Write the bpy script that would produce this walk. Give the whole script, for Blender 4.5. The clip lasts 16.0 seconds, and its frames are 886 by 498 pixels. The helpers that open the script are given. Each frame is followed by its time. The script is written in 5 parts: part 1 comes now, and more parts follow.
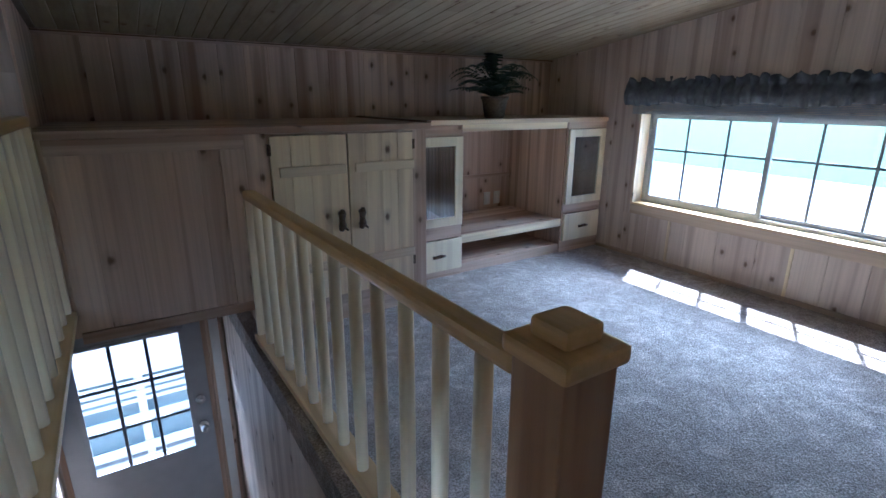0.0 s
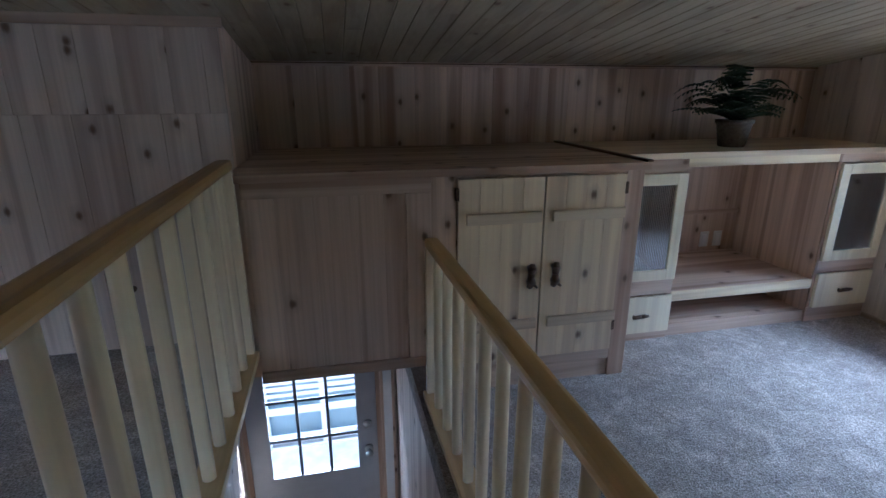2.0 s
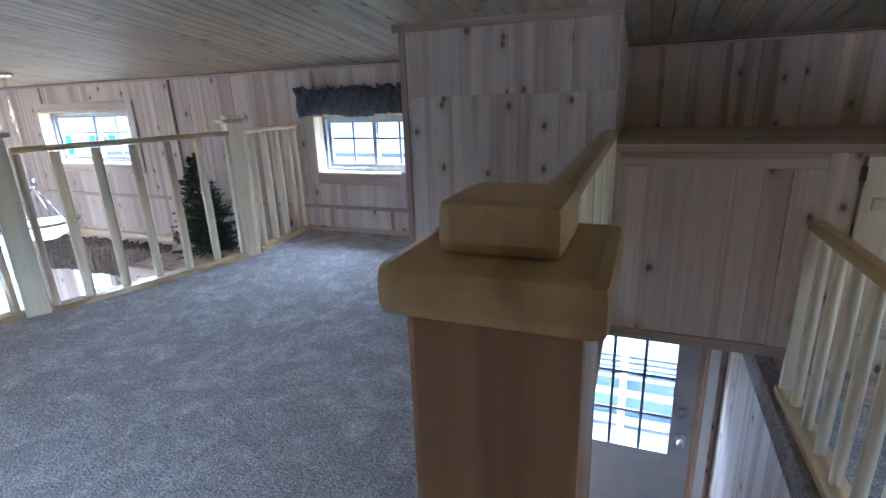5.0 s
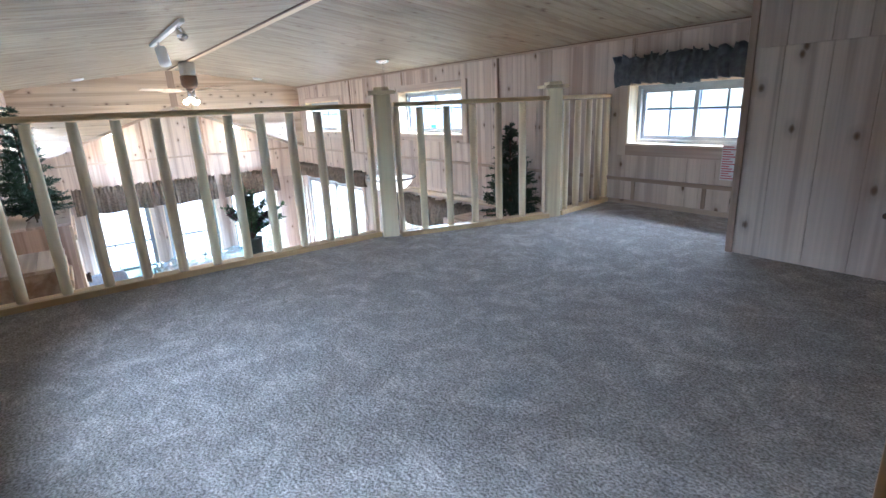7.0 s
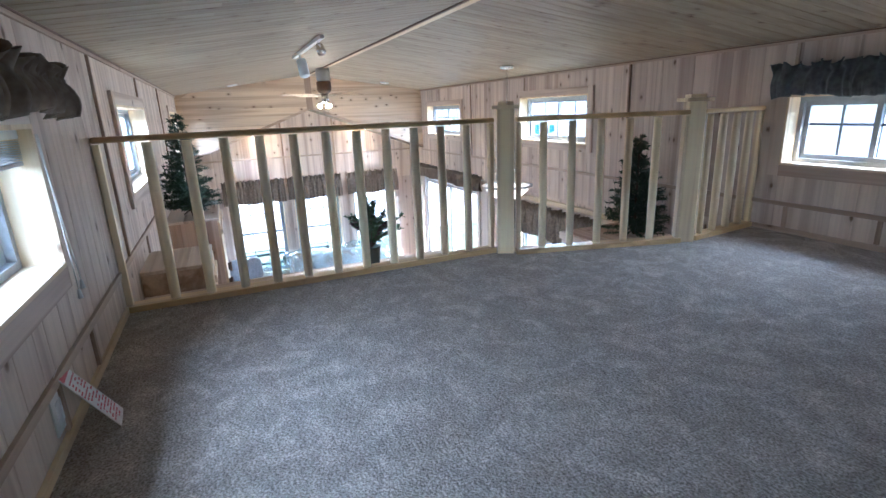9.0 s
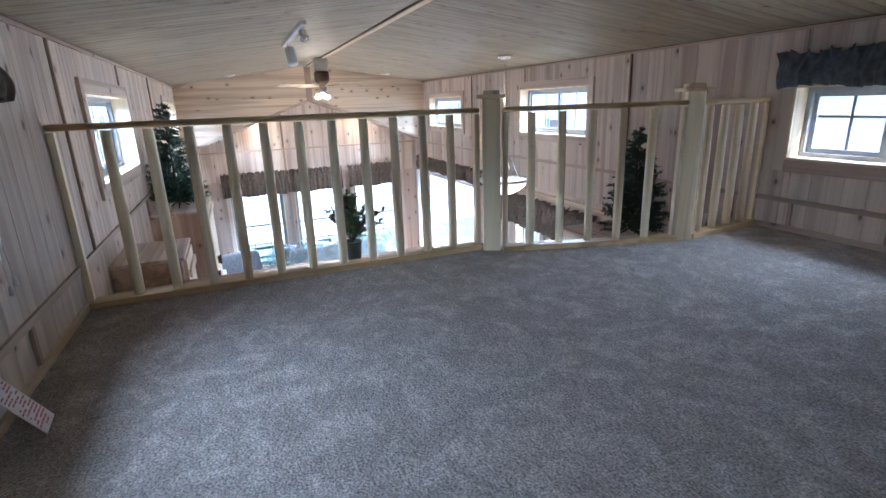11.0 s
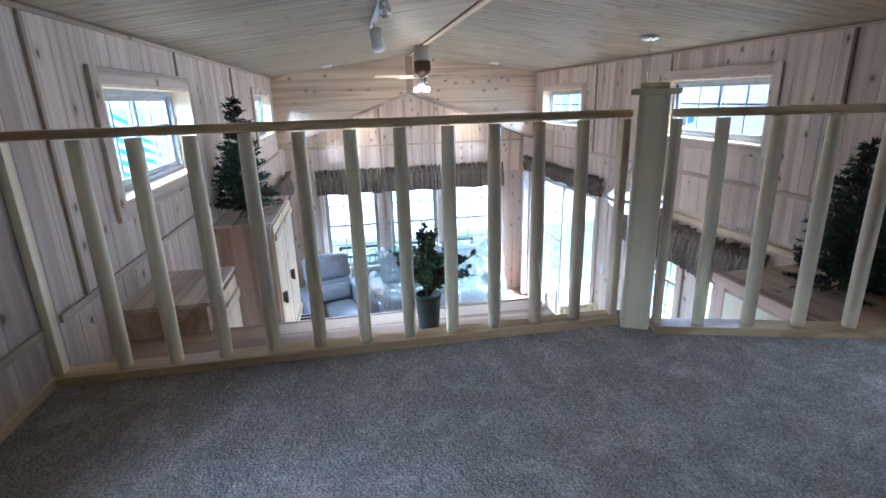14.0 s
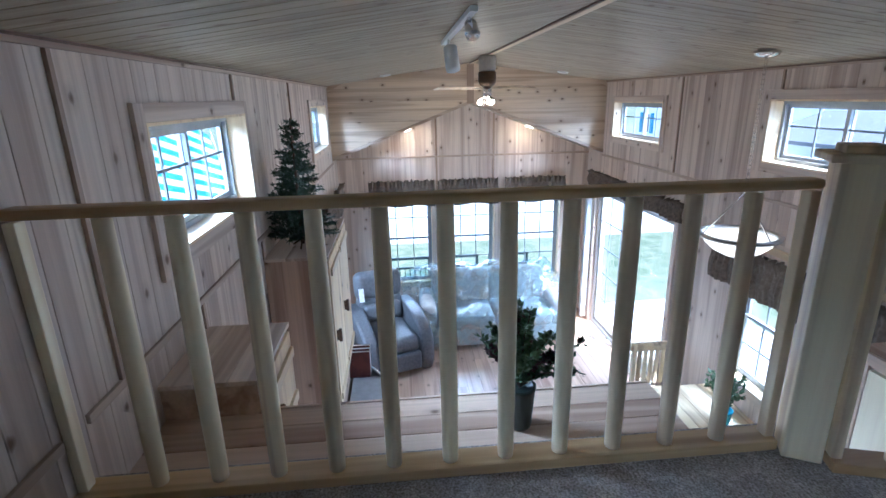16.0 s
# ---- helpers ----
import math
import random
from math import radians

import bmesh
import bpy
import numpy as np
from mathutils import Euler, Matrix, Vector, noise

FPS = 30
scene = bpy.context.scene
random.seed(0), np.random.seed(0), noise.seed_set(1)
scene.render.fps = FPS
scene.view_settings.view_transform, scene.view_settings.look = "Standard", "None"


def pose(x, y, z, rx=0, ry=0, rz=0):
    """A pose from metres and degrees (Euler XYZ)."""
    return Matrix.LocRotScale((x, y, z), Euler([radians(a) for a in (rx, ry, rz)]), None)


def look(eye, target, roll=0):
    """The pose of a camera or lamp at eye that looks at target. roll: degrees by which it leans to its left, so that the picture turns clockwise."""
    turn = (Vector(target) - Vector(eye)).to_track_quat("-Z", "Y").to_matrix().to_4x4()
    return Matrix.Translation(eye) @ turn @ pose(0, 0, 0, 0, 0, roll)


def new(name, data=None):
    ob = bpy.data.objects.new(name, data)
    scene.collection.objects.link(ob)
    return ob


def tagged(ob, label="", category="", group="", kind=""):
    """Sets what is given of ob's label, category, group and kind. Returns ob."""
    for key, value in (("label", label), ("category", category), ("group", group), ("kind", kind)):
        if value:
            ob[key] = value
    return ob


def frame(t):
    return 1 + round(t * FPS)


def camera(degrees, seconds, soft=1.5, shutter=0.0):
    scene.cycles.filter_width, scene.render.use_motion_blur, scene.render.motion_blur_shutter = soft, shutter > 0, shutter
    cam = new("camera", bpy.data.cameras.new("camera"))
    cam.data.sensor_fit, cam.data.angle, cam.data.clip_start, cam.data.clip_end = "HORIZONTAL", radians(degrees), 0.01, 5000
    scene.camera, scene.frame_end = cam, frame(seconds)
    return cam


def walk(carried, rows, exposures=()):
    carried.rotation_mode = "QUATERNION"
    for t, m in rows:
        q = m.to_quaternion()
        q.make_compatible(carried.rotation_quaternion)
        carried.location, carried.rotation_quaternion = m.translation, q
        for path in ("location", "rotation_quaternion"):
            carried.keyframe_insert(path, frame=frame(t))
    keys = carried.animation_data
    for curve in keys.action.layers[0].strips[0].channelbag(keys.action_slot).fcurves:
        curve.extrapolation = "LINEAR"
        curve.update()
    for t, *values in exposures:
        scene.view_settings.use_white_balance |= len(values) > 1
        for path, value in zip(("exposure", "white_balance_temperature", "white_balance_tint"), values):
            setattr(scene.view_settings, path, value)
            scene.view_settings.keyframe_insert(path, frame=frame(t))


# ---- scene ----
cam = camera(83.2, 16.0)
PATH = [
    (0, (0.262, 0.025, 0.926), (1.296, 1.639, 0.354), 0.3),
    (0.5, (0.365, 0.085, 0.933), (1.411, 1.689, 0.355), 0.5),
    (1, (0.501, 0.206, 0.995), (1.495, 1.84, 0.412), 0.4),
    (1.5, (0.525, 0.433, 1.042), (1.377, 2.145, 0.457), 0.4),
    (2, (0.371, 0.512, 1.095), (0.774, 2.38, 0.506), -0.1),
    (2.5, (0.296, 0.468, 1.138), (0.28, 2.378, 0.546), -0.9),
    (3, (0.239, 0.399, 1.136), (-0.033, 2.291, 0.55), -1.2),
    (3.2, (0.215, 0.363, 1.134), (-0.13, 2.243, 0.545), -1.3),
    (5.3, (0.059, 0.178, 0.994), (-0.835, 1.87, 0.414), -2.3),
    (5.5, (0.032, 0.14, 0.975), (-1.007, 1.75, 0.402), -2.4),
    (6, (0.038, 0.111, 0.94), (-1.33, 1.462, 0.388), -2.8),
    (6.5, (0.041, 0.072, 0.864), (-1.43, 1.312, 0.317), -2.7),
    (7, (0.031, 0.032, 0.823), (-1.524, 1.164, 0.274), -2.6),
    (7.5, (0.031, -0.018, 0.77), (-1.628, 0.961, 0.23), -2.8),
    (8, (-0.02, -0.05, 0.834), (-1.762, 0.769, 0.292), -2.7),
    (8.2, (-0.068, -0.038, 0.876), (-1.825, 0.752, 0.341), -2.7),
    (10.3, (-0.079, 0.193, 0.943), (-1.855, 0.924, 0.387), -2.2),
    (10.5, (-0.125, 0.205, 0.907), (-1.903, 0.93, 0.347), -2.2),
    (11, (-0.134, 0.268, 0.897), (-1.914, 0.984, 0.334), -2.0),
    (11.5, (-0.104, 0.286, 0.965), (-1.901, 0.956, 0.398), -1.8),
    (12, (-0.164, 0.292, 1.006), (-1.996, 0.864, 0.439), -1.8),
    (12.5, (-0.175, 0.302, 1.062), (-2.052, 0.698, 0.498), -1.8),
    (13, (-0.33, 0.355, 1.047), (-2.221, 0.669, 0.477), -1.9),
    (13.5, (-0.685, 0.449, 0.961), (-2.572, 0.773, 0.383), -1.6),
    (14, (-1.103, 0.588, 0.922), (-2.988, 0.919, 0.342), -1.7),
    (14.5, (-1.389, 0.683, 0.961), (-3.271, 1.025, 0.376), -1.5),
    (15, (-1.537, 0.67, 1.005), (-3.421, 0.999, 0.421), -1.3),
    (15.5, (-1.586, 0.633, 1.059), (-3.478, 0.906, 0.472), -1.0),
    (16, (-1.606, 0.472, 1.095), (-3.513, 0.633, 0.513), -1.3),
]
walk(cam, [(t, look(eye, target, roll)) for t, eye, target, roll in PATH],
     [(0.0, 2.45, 4700, 11), (1.0, 2.42, 4700, 12), (2.0, 2.35, 4750, 12), (3.0, 2.95, 4500, 12), (5.5, 3.10, 4700, 11), (6.5, 3.04, 4950, 10), (8.0, 2.80, 5000, 10), (11.0, 2.45, 5000, 12), (13.0, 2.4, 4950, 11), (14.5, 2.2, 4750, 10), (16.0, 1.87, 4750, 10)])

# ---- light ----
world = bpy.data.worlds.new("sky")
scene.world = world
world.use_nodes = True
wn = world.node_tree.nodes
sky = wn.new("ShaderNodeTexSky")
sky.sky_type, sky.sun_disc = "NISHITA", False
SUN_WAY = Vector((-0.275, -0.137, -0.43)).normalized()
sky.sun_elevation = math.asin(-SUN_WAY.z)
sky.sun_rotation = math.atan2(-SUN_WAY.x, -SUN_WAY.y)
world.node_tree.links.new(sky.outputs[0], wn["Background"].inputs[0])
wn["Background"].inputs[1].default_value = 0.15
sun = new("sun", bpy.data.lights.new("sun", "SUN"))
sun.data.energy, sun.data.angle, sun.data.color = 4.5, radians(0.9), (1.0, 0.95, 0.87)
sun.matrix_world = look((20, 10, 30), Vector((20, 10, 30)) + SUN_WAY)


def sky_lamp(name, eye, target, w, h, watts):
    """Sky light that slants down into one opening from outside, above it."""
    ob = new(name, bpy.data.lights.new(name, "AREA"))
    ob.data.shape, ob.data.size, ob.data.size_y = "RECTANGLE", w, h
    ob.data.energy, ob.data.color = watts, (0.80, 0.91, 1.0)
    ob.matrix_world = look(eye, target)
    return ob


sky_lamp("sky_east_window", (6.6, 1.7, 2.3), (3.8, 1.7, 0.45), 2.8, 1.3, 125)
sky_lamp("sky_north_window", (-1.9, 5.5, 1.9), (-1.9, 3.6, 0.7), 2.6, 1.4, 62)
sky_lamp("sky_north_window", (-5.1, 5.7, 1.9), (-5.1, 3.6, 0.8), 1.8, 0.8, 130)
sky_lamp("sky_north_window", (-8.2, 5.7, 1.9), (-8.2, 3.6, 0.8), 1.8, 0.8, 40)
sky_lamp("sky_south_window", (-1.6, -2.30, 2.0), (-1.6, -0.5, 0.75), 3.4, 2.4, 165)
sky_lamp("sky_south_window", (-4.4, -2.50, 1.9), (-4.4, -0.5, 0.8), 1.8, 0.8, 220)
sky_lamp("sky_south_window", (-8.2, -2.50, 1.9), (-8.2, -0.5, 0.8), 1.8, 0.8, 40)
sky_lamp("sky_bay_window", (-12.2, 1.55, 1.0), (-9.7, 1.55, -1.0), 3.2, 1.4, 120)
sky_lamp("sky_patio_door", (-8.1, 5.9, 1.0), (-8.1, 3.6, -1.2), 2.4, 1.4, 60)
sky_lamp("sky_dining_window", (-5.2, 5.2, 0.6), (-5.2, 3.6, -0.8), 1.7, 0.9, 28)
sky_lamp("sky_entry_door", (0.1, 4.8, 0.4), (0.1, 3.6, -1.0), 0.9, 0.9, 4)


# ---- sizes ----
YS, YN, XE, XW = -0.50, 3.60, 3.72, -9.70
RIDGE_Y, EAVE, RIDGE = 1.55, 1.285, 1.568
LOW = -2.62
EAST = -0.30
GROUND = -3.0
HEAD_X = -9.10


def roof(y):
    return EAVE + (RIDGE - EAVE) * (1 - abs(y - RIDGE_Y) / 2.05)


# ---- materials ----
def material(name, colour=(0.5, 0.5, 0.5), rough=0.5, metal=0.0):
    m = bpy.data.materials.new(name)
    m.use_nodes = True
    b = m.node_tree.nodes["Principled BSDF"]
    b.inputs["Base Color"].default_value = (*colour, 1)
    b.inputs["Roughness"].default_value = rough
    b.inputs["Metallic"].default_value = metal
    return m, m.node_tree.nodes, m.node_tree.links, b


def ramp(nodes, stops):
    r = nodes.new("ShaderNodeValToRGB")
    e = r.color_ramp.elements
    while len(e) < len(stops):
        e.new(0.5)
    for k, (p, c) in zip(e, stops):
        k.position, k.color = p, (*c, 1) if len(c) == 3 else c
    return r


def mix(nodes, links, mode, fac, a, b):
    n = nodes.new("ShaderNodeMix")
    n.data_type, n.blend_type = "RGBA", mode
    for k, v in ((0, fac), (6, a), (7, b)):
        if hasattr(v, "is_linked"):
            links.new(v, n.inputs[k])
        else:
            n.inputs[k].default_value = v
    return n.outputs[2]


def pine(name, axis, dark, light, knot=0.75, island=False, rough=0.55, vary=0.5, knots=(0.17, 0.10, 0.06), soft=1.0):
    """Knotty softwood with the grain along one world axis."""
    m, N, L, b = material(name, light, rough)
    geo = N.new("ShaderNodeNewGeometry")
    info = N.new("ShaderNodeObjectInfo")
    rnd = geo.outputs["Random Per Island"] if island else info.outputs["Random"]
    off = N.new("ShaderNodeCombineXYZ")
    mul = N.new("ShaderNodeMath")
    mul.operation = "MULTIPLY"
    mul.inputs[1].default_value = 37.0
    L.new(rnd, mul.inputs[0])
    for k in range(3):
        L.new(mul.outputs[0], off.inputs[k])
    add = N.new("ShaderNodeVectorMath")
    L.new(geo.outputs["Position"], add.inputs[0])
    L.new(off.outputs[0], add.inputs[1])

    def mapped(along, across):
        mp = N.new("ShaderNodeMapping")
        s = [across] * 3
        s[axis] = along
        mp.inputs["Scale"].default_value = s
        L.new(add.outputs[0], mp.inputs[0])
        return mp.outputs[0]

    def noisy(vec, scale, detail, dist=0.0):
        n = N.new("ShaderNodeTexNoise")
        n.inputs["Scale"].default_value, n.inputs["Detail"].default_value = scale, detail
        n.inputs["Distortion"].default_value = dist
        L.new(vec, n.inputs["Vector"])
        return n.outputs[0]

    grain = noisy(mapped(0.5, 22.0), 3.0, 4.0, 0.3)
    broad = noisy(mapped(0.16, 4.6), 2.2, 2.0, 0.6)
    base = ramp(N, ((0.12, [0.6 * p + 0.4 * q for p, q in zip(dark, light)]), (0.60, light)))
    L.new(grain, base.inputs[0])
    tone = ramp(N, ((0.30, (0.64, 0.55, 0.50)), (0.42, (0.80, 0.74, 0.70)), (0.48, (0.99, 0.97, 0.95)), (0.62, (1.10, 1.10, 1.08))))
    L.new(broad, tone.inputs[0])
    c = mix(N, L, "MULTIPLY", soft, base.outputs[0], tone.outputs[0])
    per = ramp(N, ((0.0, (0.80, 0.74, 0.70)), (0.5, (1.0, 0.97, 0.94)), (1.0, (1.12, 1.1, 1.05))))
    L.new(rnd, per.inputs[0])
    c = mix(N, L, "MULTIPLY", vary, c, per.outputs[0])
    # knots: the two ways across the grain are folded into one
    sp, cb = N.new("ShaderNodeSeparateXYZ"), N.new("ShaderNodeCombineXYZ")
    L.new(add.outputs[0], sp.inputs[0])
    across = [k for k in range(3) if k != axis]
    fold, su, sv = (N.new("ShaderNodeMath") for _ in range(3))
    fold.operation, su.operation, sv.operation = "ADD", "MULTIPLY", "MULTIPLY"
    L.new(sp.outputs[across[0]], fold.inputs[0])
    L.new(sp.outputs[across[1]], fold.inputs[1])
    L.new(fold.outputs[0], su.inputs[0])
    L.new(sp.outputs[axis], sv.inputs[0])
    su.inputs[1].default_value, sv.inputs[1].default_value = 6.0, 4.2
    L.new(su.outputs[0], cb.inputs[0])
    L.new(sv.outputs[0], cb.inputs[1])
    v = N.new("ShaderNodeTexVoronoi")
    v.voronoi_dimensions = "2D"
    v.inputs["Scale"].default_value = 1.0
    v.inputs["Randomness"].default_value = 1.0
    L.new(cb.outputs[0], v.inputs["Vector"])
    wob = N.new("ShaderNodeMath")
    wob.operation = "MULTIPLY_ADD"
    wob.inputs[1].default_value = 0.10
    L.new(grain, wob.inputs[0])
    L.new(v.outputs["Distance"], wob.inputs[2])
    kn = ramp(N, ((0.075, (1, 1, 1)), (0.11, (0.76, 0.76, 0.76)), (0.15, (0.24, 0.24, 0.24)), (0.30, (0, 0, 0))))
    L.new(wob.outputs[0], kn.inputs[0])
    # only some cells carry a knot
    sep = N.new("ShaderNodeSeparateColor")
    L.new(v.outputs["Color"], sep.inputs[0])
    some = N.new("ShaderNodeMath")
    some.operation = "GREATER_THAN"
    some.inputs[1].default_value = knot
    L.new(sep.outputs[0], some.inputs[0])
    km = N.new("ShaderNodeMath")
    km.operation = "MULTIPLY"
    L.new(kn.outputs[0], km.inputs[0])
    L.new(some.outputs[0], km.inputs[1])
    c = mix(N, L, "MIX", km.outputs[0], c, (*knots, 1))
    L.new(c, b.inputs["Base Color"])
    bump = N.new("ShaderNodeBump")
    bump.inputs["Strength"].default_value, bump.inputs["Distance"].default_value = 0.25, 0.003
    L.new(grain, bump.inputs["Height"])
    L.new(bump.outputs[0], b.inputs["Normal"])
    return m


WALL_D, WALL_L = (0.47, 0.385, 0.32), (0.69, 0.585, 0.50)
wall_v = pine("pine_panel_upright", 2, WALL_D, WALL_L, 0.72, soft=0.75)
wall_x = pine("pine_board_x", 0, WALL_D, WALL_L, 0.7)
wall_y = pine("pine_board_y", 1, (0.52, 0.39, 0.26), (0.72, 0.59, 0.44), 0.66, soft=0.7)
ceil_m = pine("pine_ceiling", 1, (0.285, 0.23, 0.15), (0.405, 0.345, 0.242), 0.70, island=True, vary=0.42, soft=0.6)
cedar_v = pine("cedar_upright", 2, (0.44, 0.31, 0.235), (0.71, 0.555, 0.44), 0.62, vary=0.7)
cedar_x = pine("cedar_x", 0, (0.40, 0.285, 0.21), (0.62, 0.475, 0.365), 0.7)
cedar_y = pine("cedar_y", 1, (0.40, 0.285, 0.21), (0.62, 0.475, 0.365), 0.7)
door_v = pine("pine_door_upright", 2, (0.74, 0.565, 0.36), (0.90, 0.755, 0.53), 0.8, soft=0.6)
door_x = pine("pine_door_x", 0, (0.64, 0.50, 0.34), (0.80, 0.67, 0.48), 0.92, soft=0.6)
rail_v = pine("clear_pine_upright", 2, (0.80, 0.655, 0.43), (0.91, 0.80, 0.575), 1.1, rough=0.4, vary=0.35)
rail_x = pine("clear_pine_x", 0, (0.68, 0.54, 0.34), (0.82, 0.69, 0.47), 1.1, rough=0.4, vary=0.3)
rail_y = pine("clear_pine_y", 1, (0.62, 0.44, 0.21), (0.76, 0.57, 0.31), 0.95, rough=0.38, vary=0.3)
gold_y = pine("golden_pine_y", 1, (0.58, 0.37, 0.13), (0.72, 0.49, 0.21), 1.1, rough=0.35, vary=0.2)
cream_v = pine("cream_pine", 2, (0.80, 0.69, 0.47), (0.90, 0.80, 0.58), 0.97, rough=0.45, vary=0.2, soft=0.35)
# Brown newel wood, darkened further to carry the shade on the posts.
newel_v = pine("newel_pine_shaded", 2, (0.37, 0.21, 0.11), (0.51, 0.31, 0.165), 0.9, rough=0.4, vary=0.3)
batten_v = pine("batten_upright", 2, (0.30, 0.21, 0.15), (0.44, 0.33, 0.25), 0.95)
batten_x = pine("batten_x", 0, (0.36, 0.27, 0.20), (0.52, 0.41, 0.32), 0.95)
batten_y = pine("batten_y", 1, (0.36, 0.27, 0.20), (0.52, 0.41, 0.32), 0.95)
# Dark wood of the ledge edge; also paints shade in the ceiling joints.
edge_shade_wood = pine("dark_edge_and_gap_shade", 1, (0.11, 0.065, 0.04), (0.20, 0.125, 0.08), 1.1)
oak_floor = pine("lower_floor_boards", 0, (0.42, 0.27, 0.18), (0.60, 0.42, 0.30), 0.8, rough=0.3, vary=0.8)


def carpet_material():
    m, N, L, b = material("carpet", (0.4, 0.36, 0.34), 0.95)
    geo = N.new("ShaderNodeNewGeometry")

    def noisy(scale, detail, dist=0.0):
        n = N.new("ShaderNodeTexNoise")
        n.inputs["Scale"].default_value, n.inputs["Detail"].default_value = scale, detail
        n.inputs["Distortion"].default_value = dist
        L.new(geo.outputs["Position"], n.inputs["Vector"])
        return n.outputs[0]

    fine = noisy(140.0, 3.0)
    clump = noisy(48.0, 3.0)
    nap = noisy(7.5, 7.0, 0.5)
    c1 = ramp(N, ((0.34, (0.24, 0.208, 0.182)), (0.50, (0.42, 0.372, 0.333)), (0.68, (0.61, 0.555, 0.51))))
    L.new(fine, c1.inputs[0])
    c2 = ramp(N, ((0.36, (0.93, 0.925, 0.92)), (0.50, (0.99, 0.99, 0.99)), (0.62, (1.13, 1.135, 1.14))))
    L.new(nap, c2.inputs[0])
    c3 = ramp(N, ((0.3, (0.80, 0.79, 0.78)), (0.7, (1.16, 1.16, 1.16))))
    L.new(clump, c3.inputs[0])
    c = mix(N, L, "MULTIPLY", 1.0, c1.outputs[0], c2.outputs[0])
    # broad trodden patches where the pile lies the other way
    tread = noisy(4.2, 2.0, 2.4)
    c4 = ramp(N, ((0.46, (0.95, 0.948, 0.945)), (0.54, (1.0, 1.0, 1.0)), (0.60, (1.16, 1.165, 1.17))))
    L.new(tread, c4.inputs[0])
    c = mix(N, L, "MULTIPLY", 1.0, c, c4.outputs[0])
    L.new(mix(N, L, "MULTIPLY", 1.0, c, c3.outputs[0]), b.inputs["Base Color"])
    s = N.new("ShaderNodeMath")
    L.new(clump, s.inputs[0])
    L.new(fine, s.inputs[1])
    bump = N.new("ShaderNodeBump")
    bump.inputs["Strength"].default_value, bump.inputs["Distance"].default_value = 0.8, 0.008
    L.new(s.outputs[0], bump.inputs["Height"])
    L.new(bump.outputs[0], b.inputs["Normal"])
    b.inputs["Specular IOR Level"].default_value = 0.1
    return m


carpet = carpet_material()


def mottled(name, a, b_, scale, rough=0.6, bump=0.2, metal=0.0):
    m, N, L, b = material(name, a, rough, metal)
    geo = N.new("ShaderNodeNewGeometry")
    n = N.new("ShaderNodeTexNoise")
    n.inputs["Scale"].default_value, n.inputs["Detail"].default_value = scale, 4.0
    L.new(geo.outputs["Position"], n.inputs["Vector"])
    r = ramp(N, ((0.3, a), (0.7, b_)))
    L.new(n.outputs[0], r.inputs[0])
    L.new(r.outputs[0], b.inputs["Base Color"])
    if bump:
        k = N.new("ShaderNodeBump")
        k.inputs["Strength"].default_value, k.inputs["Distance"].default_value = bump, 0.004
        L.new(n.outputs[0], k.inputs["Height"])
        L.new(k.outputs[0], b.inputs["Normal"])
    return m


vinyl = mottled("white_vinyl", (0.78, 0.79, 0.80), (0.84, 0.84, 0.84), 20, 0.35, 0.05)
vinyl_taupe = mottled("taupe_vinyl", (0.36, 0.345, 0.32), (0.44, 0.42, 0.39), 20, 0.4, 0.05)
# White grid bars, painted dark grey for their shade against the daylight.
grid_m = mottled("shaded_white_vinyl_bar", (0.20, 0.22, 0.24), (0.27, 0.29, 0.31), 20, 0.4, 0.05)
steel_white = mottled("painted_steel_door", (0.44, 0.455, 0.485), (0.50, 0.51, 0.535), 8, 0.4, 0.05)
cloth_blue = mottled("slate_valance_cloth", (0.075, 0.083, 0.095), (0.16, 0.168, 0.178), 26, 0.9, 0.6)
cloth_brown = mottled("taupe_valance_cloth", (0.10, 0.073, 0.052), (0.20, 0.155, 0.115), 30, 0.9, 0.6)
chrome = material("chrome", (0.75, 0.75, 0.76), 0.18, 1.0)[0]
nickel = mottled("brushed_nickel", (0.5, 0.49, 0.47), (0.6, 0.58, 0.55), 40, 0.35, 0.1, 1.0)
bronze = mottled("dark_bronze", (0.10, 0.07, 0.05), (0.2, 0.13, 0.09), 90, 0.45, 0.2, 0.8)
white_plastic = material("white_plastic", (0.78, 0.78, 0.76), 0.35)[0]
leather = mottled("grey_leather", (0.085, 0.083, 0.086), (0.14, 0.137, 0.14), 30, 0.42, 0.3)
upholstery = mottled("beige_upholstery", (0.58, 0.54, 0.50), (0.70, 0.66, 0.61), 12, 0.85, 0.3)
leaf_m = mottled("needle_green", (0.018, 0.040, 0.024), (0.045, 0.085, 0.04), 30, 0.6, 0.0)
frost_m = mottled("frosted_needle", (0.09, 0.12, 0.10), (0.2, 0.24, 0.2), 30, 0.6, 0.0)
shrub_m = mottled("shrub_leaf", (0.045, 0.09, 0.036), (0.13, 0.195, 0.08), 25, 0.5, 0.0)
red_leaf = mottled("dark_red_leaf", (0.06, 0.025, 0.025), (0.12, 0.06, 0.05), 25, 0.5, 0.0)
fern_m = mottled("fern_frond", (0.015, 0.035, 0.02), (0.035, 0.065, 0.03), 25, 0.6, 0.0)
bark = mottled("bark", (0.06, 0.04, 0.03), (0.12, 0.08, 0.05), 40, 0.9, 0.5)
pot_green = mottled("dark_green_pot", (0.02, 0.035, 0.03), (0.035, 0.055, 0.045), 15, 0.4, 0.1)
pot_clay = mottled("wicker_pot", (0.10, 0.08, 0.06), (0.2, 0.16, 0.12), 60, 0.8, 0.6)
